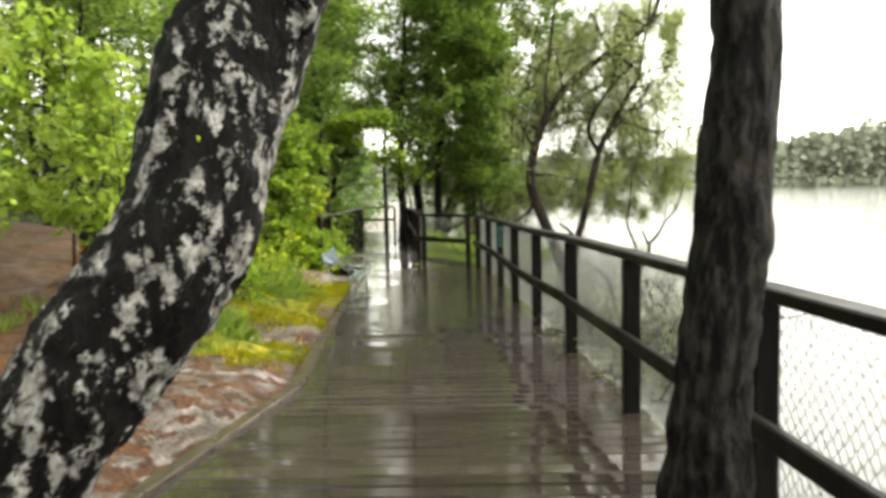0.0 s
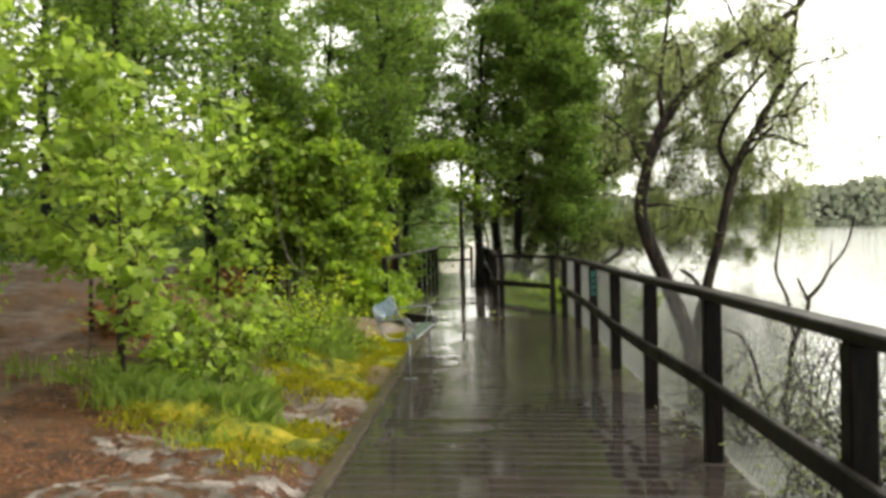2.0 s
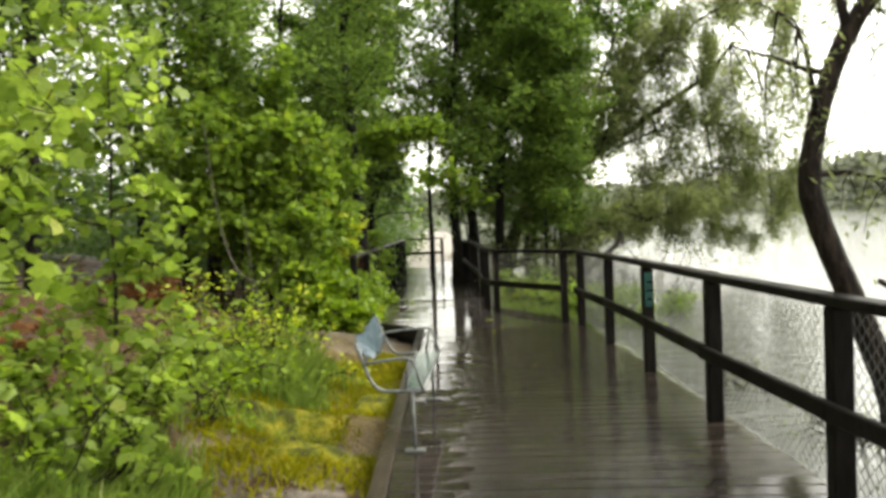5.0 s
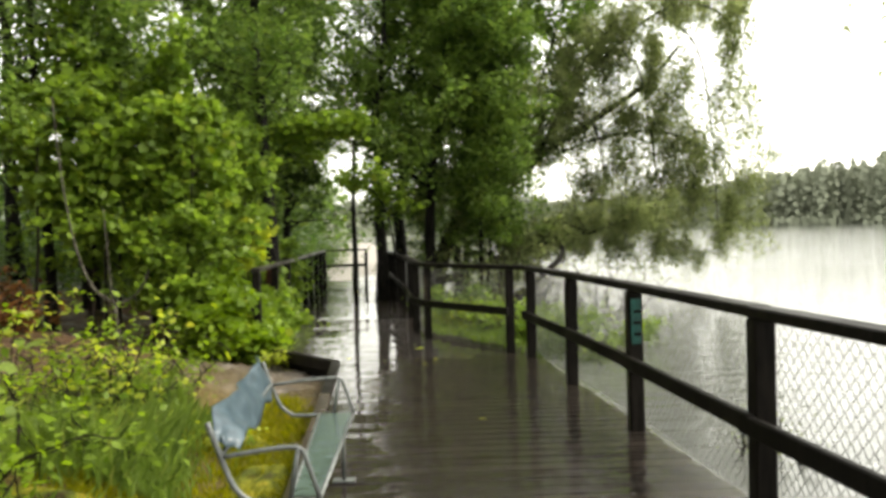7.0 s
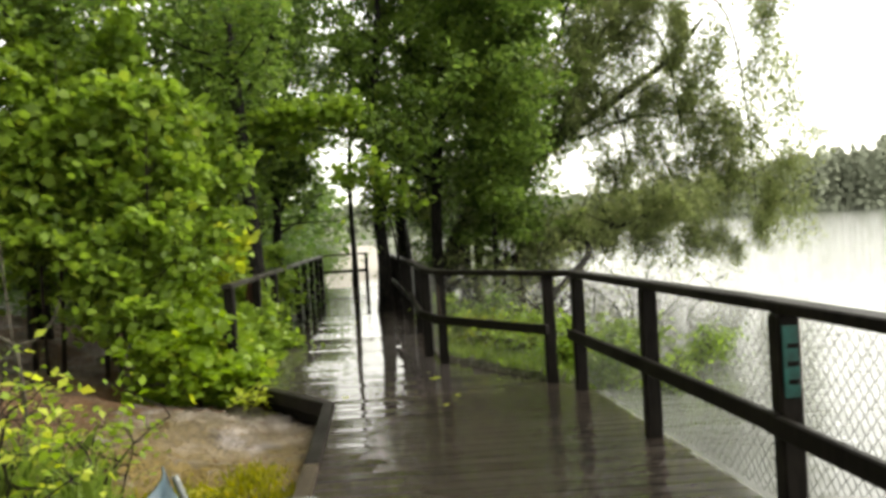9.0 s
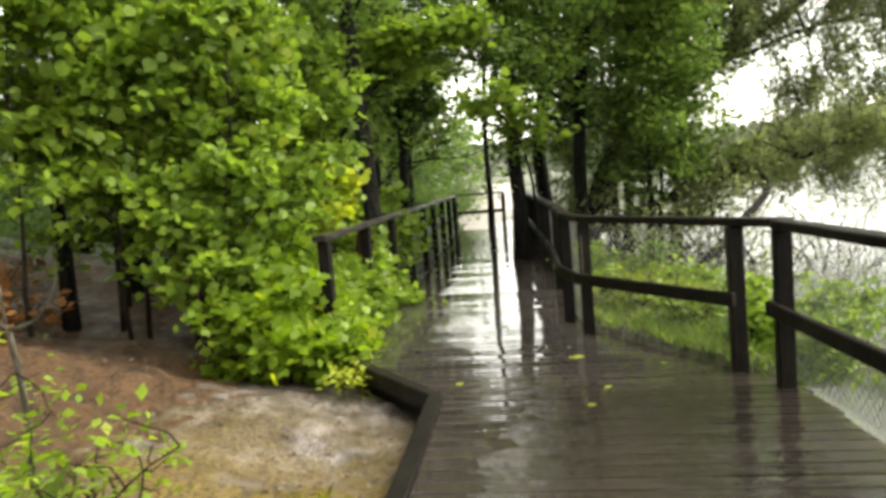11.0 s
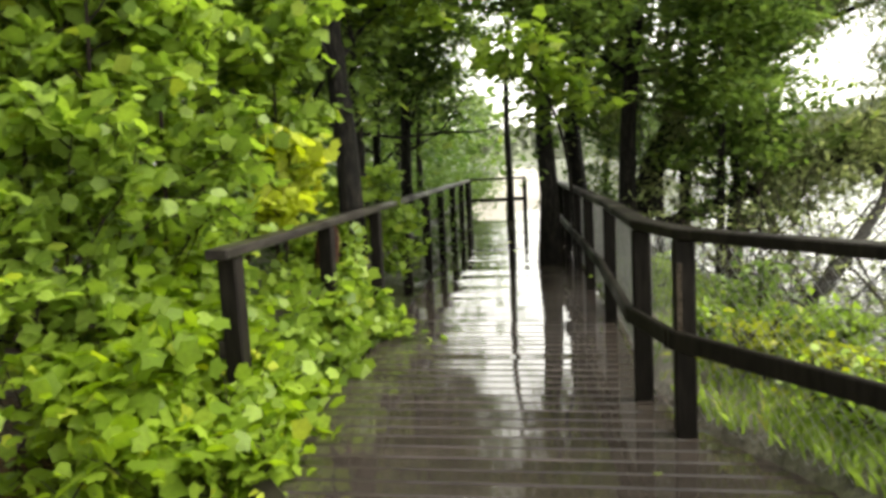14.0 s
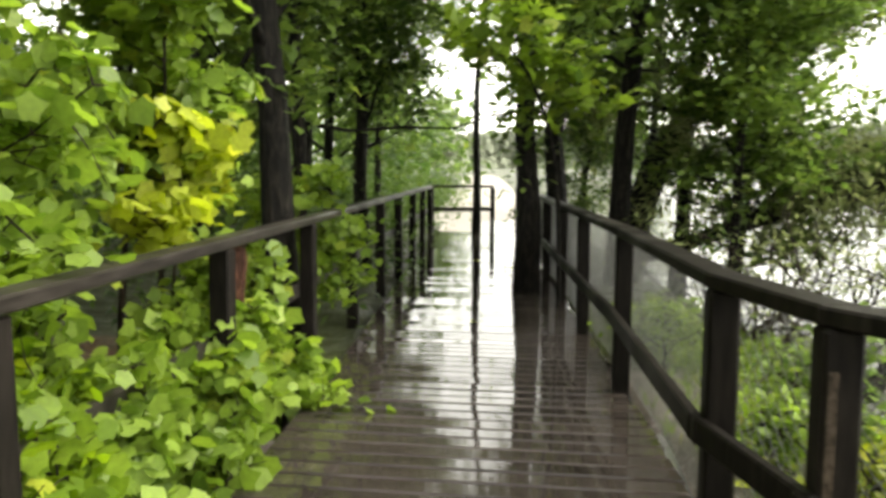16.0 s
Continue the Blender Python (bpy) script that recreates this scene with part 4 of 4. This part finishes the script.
def forked_sapling():
    x, y = -3.35, 12.65
    root = thing("bare_sapling", (x, y, hill(x, y)), "bare pale sapling forking into two thin stems", "sapling")
    st = Soup()
    for pts, r0, r1 in (([(x, y, hill(x, y) - 0.1), (x + 0.02, y, 0.45), (x + 0.0, y - 0.03, 0.87)], 0.019, 0.015),
                        ([(x, y - 0.03, 0.86), (x - 0.2, y - 0.02, 1.02), (x - 0.34, y, 1.35), (x - 0.42, y, 1.75), (x - 0.5, y + 0.05, 2.2), (x - 0.55, y + 0.05, 2.8)], 0.014, 0.005),
                        ([(x, y - 0.03, 0.86), (x + 0.15, y - 0.05, 0.9), (x + 0.27, y - 0.06, 1.02), (x + 0.33, y - 0.06, 1.16)], 0.012, 0.004),
                        ([(x - 0.02, y - 0.02, 0.88), (x - 0.06, y, 1.3), (x - 0.1, y + 0.03, 1.75)], 0.008, 0.004)):
        p = log_path(pts)
        st.tube(p, np.linspace(r0, r1, len(p)), 7)
    child("trunk", st.mesh("trunk", M_PALE_BARK), root)

forked_sapling()


def dead_branch():
    """Forked dead limb standing out of the lake behind the railing."""
    y = 7.21
    root = thing("dead_branch", (2.23, y, WATER_Z), "bare forked dead limb standing in the lake", "branch")
    st = Soup()
    for run, r0, r1 in (([(2.2, -0.45), (2.23, -0.1), (2.27, 0.16), (2.31, 0.47), (2.42, 0.78), (2.42, 0.87)], 0.028, 0.016),
                        ([(2.42, 0.85), (2.52, 0.96), (2.59, 1.08), (2.74, 1.26), (2.82, 1.51)], 0.017, 0.006),
                        ([(2.32, 0.54), (2.28, 0.84), (2.2, 1.07), (2.23, 1.32), (2.25, 1.61)], 0.016, 0.006),
                        ([(2.42, 0.84), (2.35, 1.01)], 0.014, 0.01),
                        ([(2.22, -0.3), (2.08, 0.13), (2.02, 0.37), (1.92, 0.55), (1.77, 0.62)], 0.02, 0.007),
                        ([(2.59, 1.08), (2.62, 1.31)], 0.005, 0.003)):
        p = log_path([(x, y + 0.05 * math.sin(7 * x), z) for x, z in run])
        st.tube(p, np.linspace(r0, r1, len(p)), 8, relief=0.12)
    child("limb", st.mesh("limb", M_BARK_RED), root)


dead_branch()


def undergrowth():
    rng = np.random.default_rng(77)
    co = []
    for k in range(900):
        x, y = rng.uniform(-17, -3.1), rng.uniform(4, 44)
        if (x > -5.6 and y < 14) or (x > lerp_at(LEFT, min(y, 33)) - 0.45) or (x > -4.6 and y < 17) or (x > -8.5 and y < 18) or (x > -10 and y < 23 and k % 3):
            continue
        z = hill(x, y)
        n = 110
        c = np.array((x, y, z + 0.35)) + rng.normal(size=(n, 3)) * np.array((0.5, 0.5, 0.38))
        c[:, 2] = np.maximum(c[:, 2], z + 0.03)
        co.append(leaves_at(c, 0.13, LEAF_OVAL, rng))
    tagged(new("undergrowth", mesh_arrays("undergrowth", np.concatenate(co), 4, M_LEAF_DARK)), "dense dark green undergrowth on the wood floor", "undergrowth", kind="stuff")
    # closed wood further off, landward and behind the start
    co = []
    for k in range(520):
        az = radians(rng.uniform(178, 352))
        d = rng.uniform(24, 60)
        x, y = math.sin(az) * d - 2, math.cos(az) * d + 14
        if x > -13 and 0 < y < 40:
            continue
        if x > -4 and y < -4 and x > -2.5:
            continue
        h = rng.uniform(3.2, 6.4)
        n = 200
        zz = rng.uniform(0, 1, n)
        c = np.stack([x + rng.normal(size=n) * 1.7, y + rng.normal(size=n) * 1.7, hill(x, y) + zz * h], 1)
        co.append(leaves_at(c, 0.55, LEAF_OVAL, rng))
    tagged(new("far_trees", mesh_arrays("far_trees", np.concatenate(co), 4, M_LEAF_DARK)), "green wood further inland", "woodland", kind="stuff")


undergrowth()


# drowned brush beyond the railing
def brush(x, y, h, n, seed, z=WATER_Z, lf=None, per=5, size=0.05, name="dead_branches", label="tangle of bare wet twigs standing in the lake", group="drowned brush", stand=1.0):
    rng = np.random.default_rng(seed)
    root = thing(name, (x, y, z), label, "branches" if lf is None else "shrub", group)
    s = Soup()
    spots = []
    for i in range(n):
        d = np.array((rng.normal(), rng.normal(), rng.uniform(0.5, 1.8) * stand))
        st = bend((x + rng.normal() * 0.12, y + rng.normal() * 0.12, z - 0.1), d / np.linalg.norm(d), h * rng.uniform(0.6, 1.25), 7, rng, 0.22, -0.02)
        s.tube(st, np.linspace(0.016 if lf is None else 0.009, 0.004, 8), 5, caps=False)
        for m in range(2, 8):
            tw = bend(st[m], rng.normal(size=3) + np.array((0, 0, 0.3)), h * rng.uniform(0.15, 0.45), 4, rng, 0.3, 0.0)
            s.tube(tw, np.linspace(0.0065, 0.0025, 5), 3, caps=False)
            spots.append(tw[-1])
    child("branchwork", s.mesh("branchwork", M_BARK_RED), root)
    c = np.repeat(np.array(spots), per, 0)
    c = c + rng.normal(size=c.shape) * 0.08
    child("foliage", mesh_arrays("foliage", leaves_at(c, size, LEAF_NARROW if lf is None else LEAF_OVAL, rng), 4, lf or M_LEAF_WILLOW), root)


for i, (x, y, h, n) in enumerate([(1.95, 4.4, 0.85, 18), (2.2, 5.4, 0.95, 18), (1.85, 6.3, 0.9, 18), (2.4, 4.8, 0.8, 16), (2.4, 6.4, 0.9, 16), (2.9, 6.2, 1.3, 9), (1.8, 8.4, 0.7, 9), (1.7, 10.4, 0.5, 6), (1.8, 7.2, 0.8, 12), (2.6, 7.6, 1.1, 9), (1.75, 5.0, 0.6, 10)]):
    brush(x, y, 0.8 * h, int(n * 0.85), 200 + i, per=8)
for i, (x, y, h, n) in enumerate([(1.3, 20.3, 1.5, 12), (1.9, 19.4, 1.2, 10), (0.4, 20.6, 1.4, 11), (2.3, 20.8, 1.6, 13), (2.7, 19.8, 1.5, 12), (1.6, 21.8, 1.8, 14), (0.8, 22.0, 1.6, 12), (3.2, 21.6, 1.8, 12)]):
    brush(x, y, h, n, 300 + i, hill(x, y), None, 4, 0.11, label="thicket of wet willow twigs with sparse olive leaves", group="willow brush on the shore")
for i, (x, y, h, n, lf) in enumerate([(-2.6, 10.3, 0.6, 3, M_LEAF_LIGHT), (-2.85, 10.8, 0.65, 3, M_LEAF_YELLOW), (-3.05, 11.3, 0.7, 3, M_LEAF_LIGHT), (-2.75, 11.5, 0.6, 3, M_LEAF_LIGHT), (-3.3, 10.6, 0.7, 3, M_LEAF_LIGHT), (-2.5, 11.0, 0.45, 3, M_LEAF_YELLOW),
                                      (-2.9, 9.6, 0.6, 3, M_LEAF_LIGHT), (-2.55, 8.8, 0.5, 3, M_LEAF_LIGHT), (-3.0, 7.6, 0.6, 3, M_LEAF_LIGHT), (-3.45, 11.9, 0.6, 3, M_LEAF_LIGHT), (-2.7, 12.1, 0.5, 3, M_LEAF_LIGHT), (-3.6, 11.2, 0.75, 3, M_LEAF_YELLOW)]):
    brush(x, y, 1.35 * h, n + 1, 230 + i, hill(x, y), lf, 9, 0.07, "shrub", "spindly shrub with small yellow-green leaves on the bank", "shrubs on the bank", 4.5)

for i, (x, y, h) in enumerate([(-6.4, 15.8, 0.9), (-5.8, 15.2, 0.6), (-4.6, 9.6, 0.5)]):
    brush(x, y, h, 12, 260 + i, hill(x, y), M_BRACKEN, 9, 0.12, "dead_bracken", "clump of rusty dead bracken on the bank", "bracken on the bank", 0.9)

# ---- bench frame at the deck's edge ----
def build_bench():
    bench = thing("bench", (-1.0, 9.1, 0), "broken tubular bench with a crumpled blue-grey back", "bench")

    def rod(name, pts, r, smooth_steps=5):
        run = log_path(pts, smooth_steps)
        s = Soup()
        s.tube(run, [r] * len(run), 8)
        return child(name, s.mesh(name, M_TUBE), bench)

    for y, o in ((8.35, 0.0), (9.85, -0.09)):
        rod("end_frame", [(-1.35 + o, y, 0.71), (-1.31 + o, y, 0.6), (-1.26 + o, y, 0.47), (-1.2 + o, y, 0.405), (-1.12 + o, y, 0.392), (-0.93, y, 0.392)], 0.012)
        rod("armrest", [(-1.29 + o, y, 0.575), (-1.15 + o * 0.6, y, 0.595), (-1.04, y, 0.605), (-0.99, y, 0.595), (-0.965, y, 0.54), (-0.92, y, 0.4)], 0.01)
        rod("brace", [(-1.0, y, 0.6), (-1.035, y, 0.4)], 0.011, 2)
        rod("leg", [(-0.99, y, 0.39), (-0.985, y, 0.005)], 0.013, 2)
        child("foot_plate", beam_mesh("foot_plate", (-1.05, y, 0.008), (-0.92, y, 0.008), 0.08, 0.012, M_TUBE, 0.003), bench)
    rod("long_bar", [(-1.035, 8.35, 0.395), (-1.115, 9.85, 0.395)], 0.013, 2)
    rod("long_bar", [(-0.925, 8.35, 0.395), (-0.925, 9.85, 0.395)], 0.01, 2)
    rod("long_bar", [(-1.3, 8.35, 0.58), (-1.39, 9.85, 0.58)], 0.011, 2)
    # crumpled sheet hung on the back bar
    n, w_ = 22, 9
    v, f = [], []
    for th in (0, 0.008):
        for i in range(n + 1):
            for k in range(w_):
                u, w = i / n, k / (w_ - 1)
                fold = 0.013 * math.sin(u * 13 + w * 3) + 0.006 * math.sin(u * 29 - w * 6)
                low = 0.6 - 0.08 * u + 0.03 * math.sin(u * 11)
                high = 0.72 + 0.012 * math.sin(u * 7 + 0.6) + 0.06 * max(0, u - 0.7) - 0.1 * max(0, 0.12 - u) / 0.12
                v.append((-1.235 - 0.15 * u - (0.11 - 0.03 * u) * w + fold * (0.4 + w) + th, 8.36 + 1.46 * u + 0.02 * math.sin(9 * w + 5 * u), low + (high - low) * w + 0.3 * fold))
    m = (n + 1) * w_
    for i in range(n):
        for k in range(w_ - 1):
            q = (i * w_ + k, i * w_ + k + 1, (i + 1) * w_ + k + 1, (i + 1) * w_ + k)
            f += [q, tuple(m + j for j in q[::-1])]
    ring = [i * w_ for i in range(n + 1)] + [n * w_ + k for k in range(1, w_)] + [i * w_ + w_ - 1 for i in range(n - 1, -1, -1)] + [k for k in range(w_ - 2, 0, -1)]
    f += [(ring[i], ring[(i + 1) % len(ring)], m + ring[(i + 1) % len(ring)], m + ring[i]) for i in range(len(ring))]
    child("back_panel", mesh_from("back_panel", v, f, M_PANEL, True), bench, "crumpled blue-grey sheet")
    seat = mesh_from("seat_panel", [(x0, y, z) for z in (0.402, 0.408) for x0, y in ((-1.03, 8.37), (-0.93, 8.37), (-0.93, 9.83), (-1.105, 9.83))], [(3, 2, 1, 0), (4, 5, 6, 7), (0, 1, 5, 4), (1, 2, 6, 5), (2, 3, 7, 6), (3, 0, 4, 7)], M_SEAT)
    child("seat_panel", seat, bench, "wet grey-green metal seat strip")

build_bench()


# ---- low plants ----
def tufts(name, label, centres, per, h, mat, seed, spread=0.12, width=0.008):
    rng = np.random.default_rng(seed)
    co = []
    for x, y in centres:
        b = np.stack([rng.normal(x, spread, per), rng.normal(y, spread, per), np.zeros(per)], 1)
        b[:, 2] = [hill(p[0], p[1]) - 0.01 for p in b]
        hh = h * rng.uniform(0.5, 1.2, per)
        d = rng.normal(size=(per, 2)) * 0.45
        a = rng.uniform(0, 2 * math.pi, per)
        w = np.stack([np.cos(a), np.sin(a), np.zeros(per)], 1) * width * rng.uniform(0.6, 1.5, per)[:, None]
        midp = b + np.stack([d[:, 0] * hh * 0.3, d[:, 1] * hh * 0.3, hh * 0.6], 1)
        tip = b + np.stack([d[:, 0] * hh, d[:, 1] * hh, hh * 0.95], 1)
        co.append(np.stack([b - w, b + w, midp + w * 0.8, tip, midp - w * 0.8], 1).reshape(-1, 3))
    me = mesh_arrays(name, np.concatenate(co), 5, mat)
    return tagged(new(name, me), label, "grass", kind="stuff")


rg = random.Random(9)
tufts("grass", "long wet grass on the mossy bank", [(rg.uniform(-3.4, -1.9), rg.uniform(6.6, 8.2)) for _ in range(26)] + [(rg.uniform(-2.7, -1.9), rg.uniform(9.7, 11.4)) for _ in range(9)], 150, 0.22, M_GRASS, 31)
tufts("tall_grass", "tall green grass clumps among spindly stems on the bank", [(rg.uniform(-3.2, -2.2), rg.uniform(9.9, 11.6)) for _ in range(22)], 90, 0.42, M_GRASS, 36, 0.1, 0.007)
tufts("shore_grass", "rank green grass on the lake shore", [(rg.uniform(-0.3, 1.2), rg.uniform(14.4, 21)) for _ in range(80)], 70, 0.12, M_GRASS, 32, 0.25, 0.01)


def moss(x, y, rx, ry, h, seed):
    rng = np.random.default_rng(seed)
    v, f = [], []
    n, rings = 26, 8
    for r in range(rings + 1):
        u = r / rings
        for k in range(n):
            th = 2 * math.pi * k / n
            e = 1 + 0.3 * noise.noise((math.cos(th) * 1.5, math.sin(th) * 1.5, seed))
            px, py = x + rx * u * e * math.cos(th), y + ry * u * e * math.sin(th)
            v.append((px, py, hill(px, py) + h * (1 - u ** 3) * (0.8 + 0.5 * noise.noise((px * 6, py * 6, seed))) - 0.015))
    for r in range(rings):
        f += [(r * n + k, r * n + (k + 1) % n, (r + 1) * n + (k + 1) % n, (r + 1) * n + k) for k in range(n)]
    tagged(new("moss_cushion", mesh_from("moss_cushion", v, f, M_MOSS, True)), "yellow-green moss cushion on wet rock", "moss", "moss on the bank")


for i, (x, y, rx, ry, h) in enumerate([(-1.42, 6.3, 0.3, 0.28, 0.12), (-1.95, 6.5, 0.5, 0.3, 0.12), (-2.6, 6.7, 0.6, 0.35, 0.1), (-1.7, 8.6, 0.5, 0.35, 0.1), (-2.2, 9.3, 0.6, 0.4, 0.1), (-1.6, 10.4, 0.22, 0.45, 0.1), (-2.1, 11.4, 0.4, 0.5, 0.08), (-2.1, 12.3, 0.3, 0.25, 0.05)]):
    moss(x, y, rx, ry, h, 3 + i)

rm = random.Random(12)
edge = []
for _ in range(22):
    yy = rm.uniform(8.5, 14.0)
    edge.append((lerp_at(RIGHT, yy) + abs(rm.gauss(0.12, 0.3)) + 0.05, yy))
tufts("edge_grass", "yellowing grass along the lake edge of the deck", edge, 36, 0.2, M_GRASS, 35, 0.12, 0.006)
tufts("moss_fuzz", "short yellow-green moss and sprouts over the rock", [(rm.gauss(x, 0.3), rm.gauss(y, 0.28)) for x, y in [(-1.45, 6.3), (-1.95, 6.5), (-2.6, 6.7), (-1.75, 8.5), (-2.2, 9.3), (-1.65, 10.4), (-2.1, 11.3), (-2.0, 12.0)] for _ in range(14)], 170, 0.075, M_MOSS_SPROUT, 33, 0.12, 0.007)
tufts("bank_grass", "fresh green grass among the young maples", [(rm.uniform(-4.5, -2.0), rm.uniform(5.8, 12.5)) for _ in range(26)], 60, 0.2, M_GRASS, 34, 0.14, 0.006)


def litter():
    """Fallen needles, leaves and bark chips strewn over the bank."""
    rng = np.random.default_rng(61)
    pts = []
    while len(pts) < 15000:
        x, y = rng.uniform(-6.0, -1.0), rng.uniform(0.5, 17)
        d = lerp_at(LEFT, y) - 0.06 - x
        if d < 0 or rng.uniform() > 0.3 + 0.7 * (noise.noise((x * 1.1, y * 1.1, 4)) + 0.35):
            continue
        pts.append((x, y, hill(x, y) + 0.006))
    p = np.array(pts)
    half = len(p) * 2 // 3
    for name, label, c, size, shape, mat in (("leaf_litter", "rusty fallen leaves and needles strewn on the bank", p[:half], 0.045, LEAF_NARROW, M_LITTER), ("bark_chips", "pale bark chips and dead leaves on wet rock", p[half:], 0.04, LEAF_OVAL, M_CHIP)):
        tagged(new(name, mesh_arrays(name, leaves_at(c, size, shape, rng, 2.2), 4, mat)), label, "litter", kind="stuff")


litter()


def fallen_leaf(x, y, size, turn, mat):
    me = mesh_from("fallen_leaf", [(p[0] * size, (p[1] - 0.5) * size, 0.002 + p[2] * size * 0.5) for p in LEAF_MAPLE], [tuple(range(len(LEAF_MAPLE)))], mat)
    ob = tagged(new("fallen_leaf", me), "wet yellow-green leaf lying on the planks", "leaf", "fallen leaves on the deck")
    ob.location, ob.rotation_euler = (x, y, 0.002), (0, 0, turn)


fallen_leaf(-0.575, 15.25, 0.12, 0.7, M_LEAF_YELLOW)
rl = random.Random(4)
for i in range(12):
    yy = rl.uniform(11, 26)
    fallen_leaf(rl.uniform(lerp_at(LEFT, yy) + 0.2, lerp_at(RIGHT, yy) - 0.2), yy, rl.uniform(0.04, 0.09), rl.uniform(0, 6), rl.choice([M_LEAF_YELLOW, M_LEAF_LIGHT, M_LEAF_WILLOW]))


def build_flood():
    """Thin sheet of lake water standing on the lowest stretch of deck."""
    v, f = [], []
    ys = np.arange(4.6, 17.0, 0.08)
    for i, y in enumerate(ys):
        l, r = lerp_at(LEFT, y) + 0.09, lerp_at(RIGHT, y) + (0.02 if y < 14 else -0.05)
        for k in range(17):
            x = l + (r - l) * k / 16
            patchy = noise.noise((x * 0.9, y * 0.5, 2)), noise.noise((x * 4, y * 2, 5))
            start = (y - 5.7 + 2.0 * patchy[0] + 0.5 * patchy[1]) / 2.4
            side = 0.15 + k * 0.14 + 0.3 * noise.noise((0, y * 0.9, 2))
            deep = max(0, min(1, (15.4 - y + 1.5 * patchy[0] + 0.4 * patchy[1]) / 1.6))
            fade = min(start, side, 1.0, deep)
            v.append((x, y, -0.011 + 0.0155 * min(1, max(0, fade))))
        if i:
            f += [((i - 1) * 17 + k, (i - 1) * 17 + k + 1, i * 17 + k + 1, i * 17 + k) for k in range(16)]
    ob = tagged(new("flood_water", mesh_from("flood_water", v, f, M_FLOOD)), "thin rippled flood water and puddles over the planks", "water", kind="structure")
    ob.visible_shadow = False


build_flood()
build_deck()
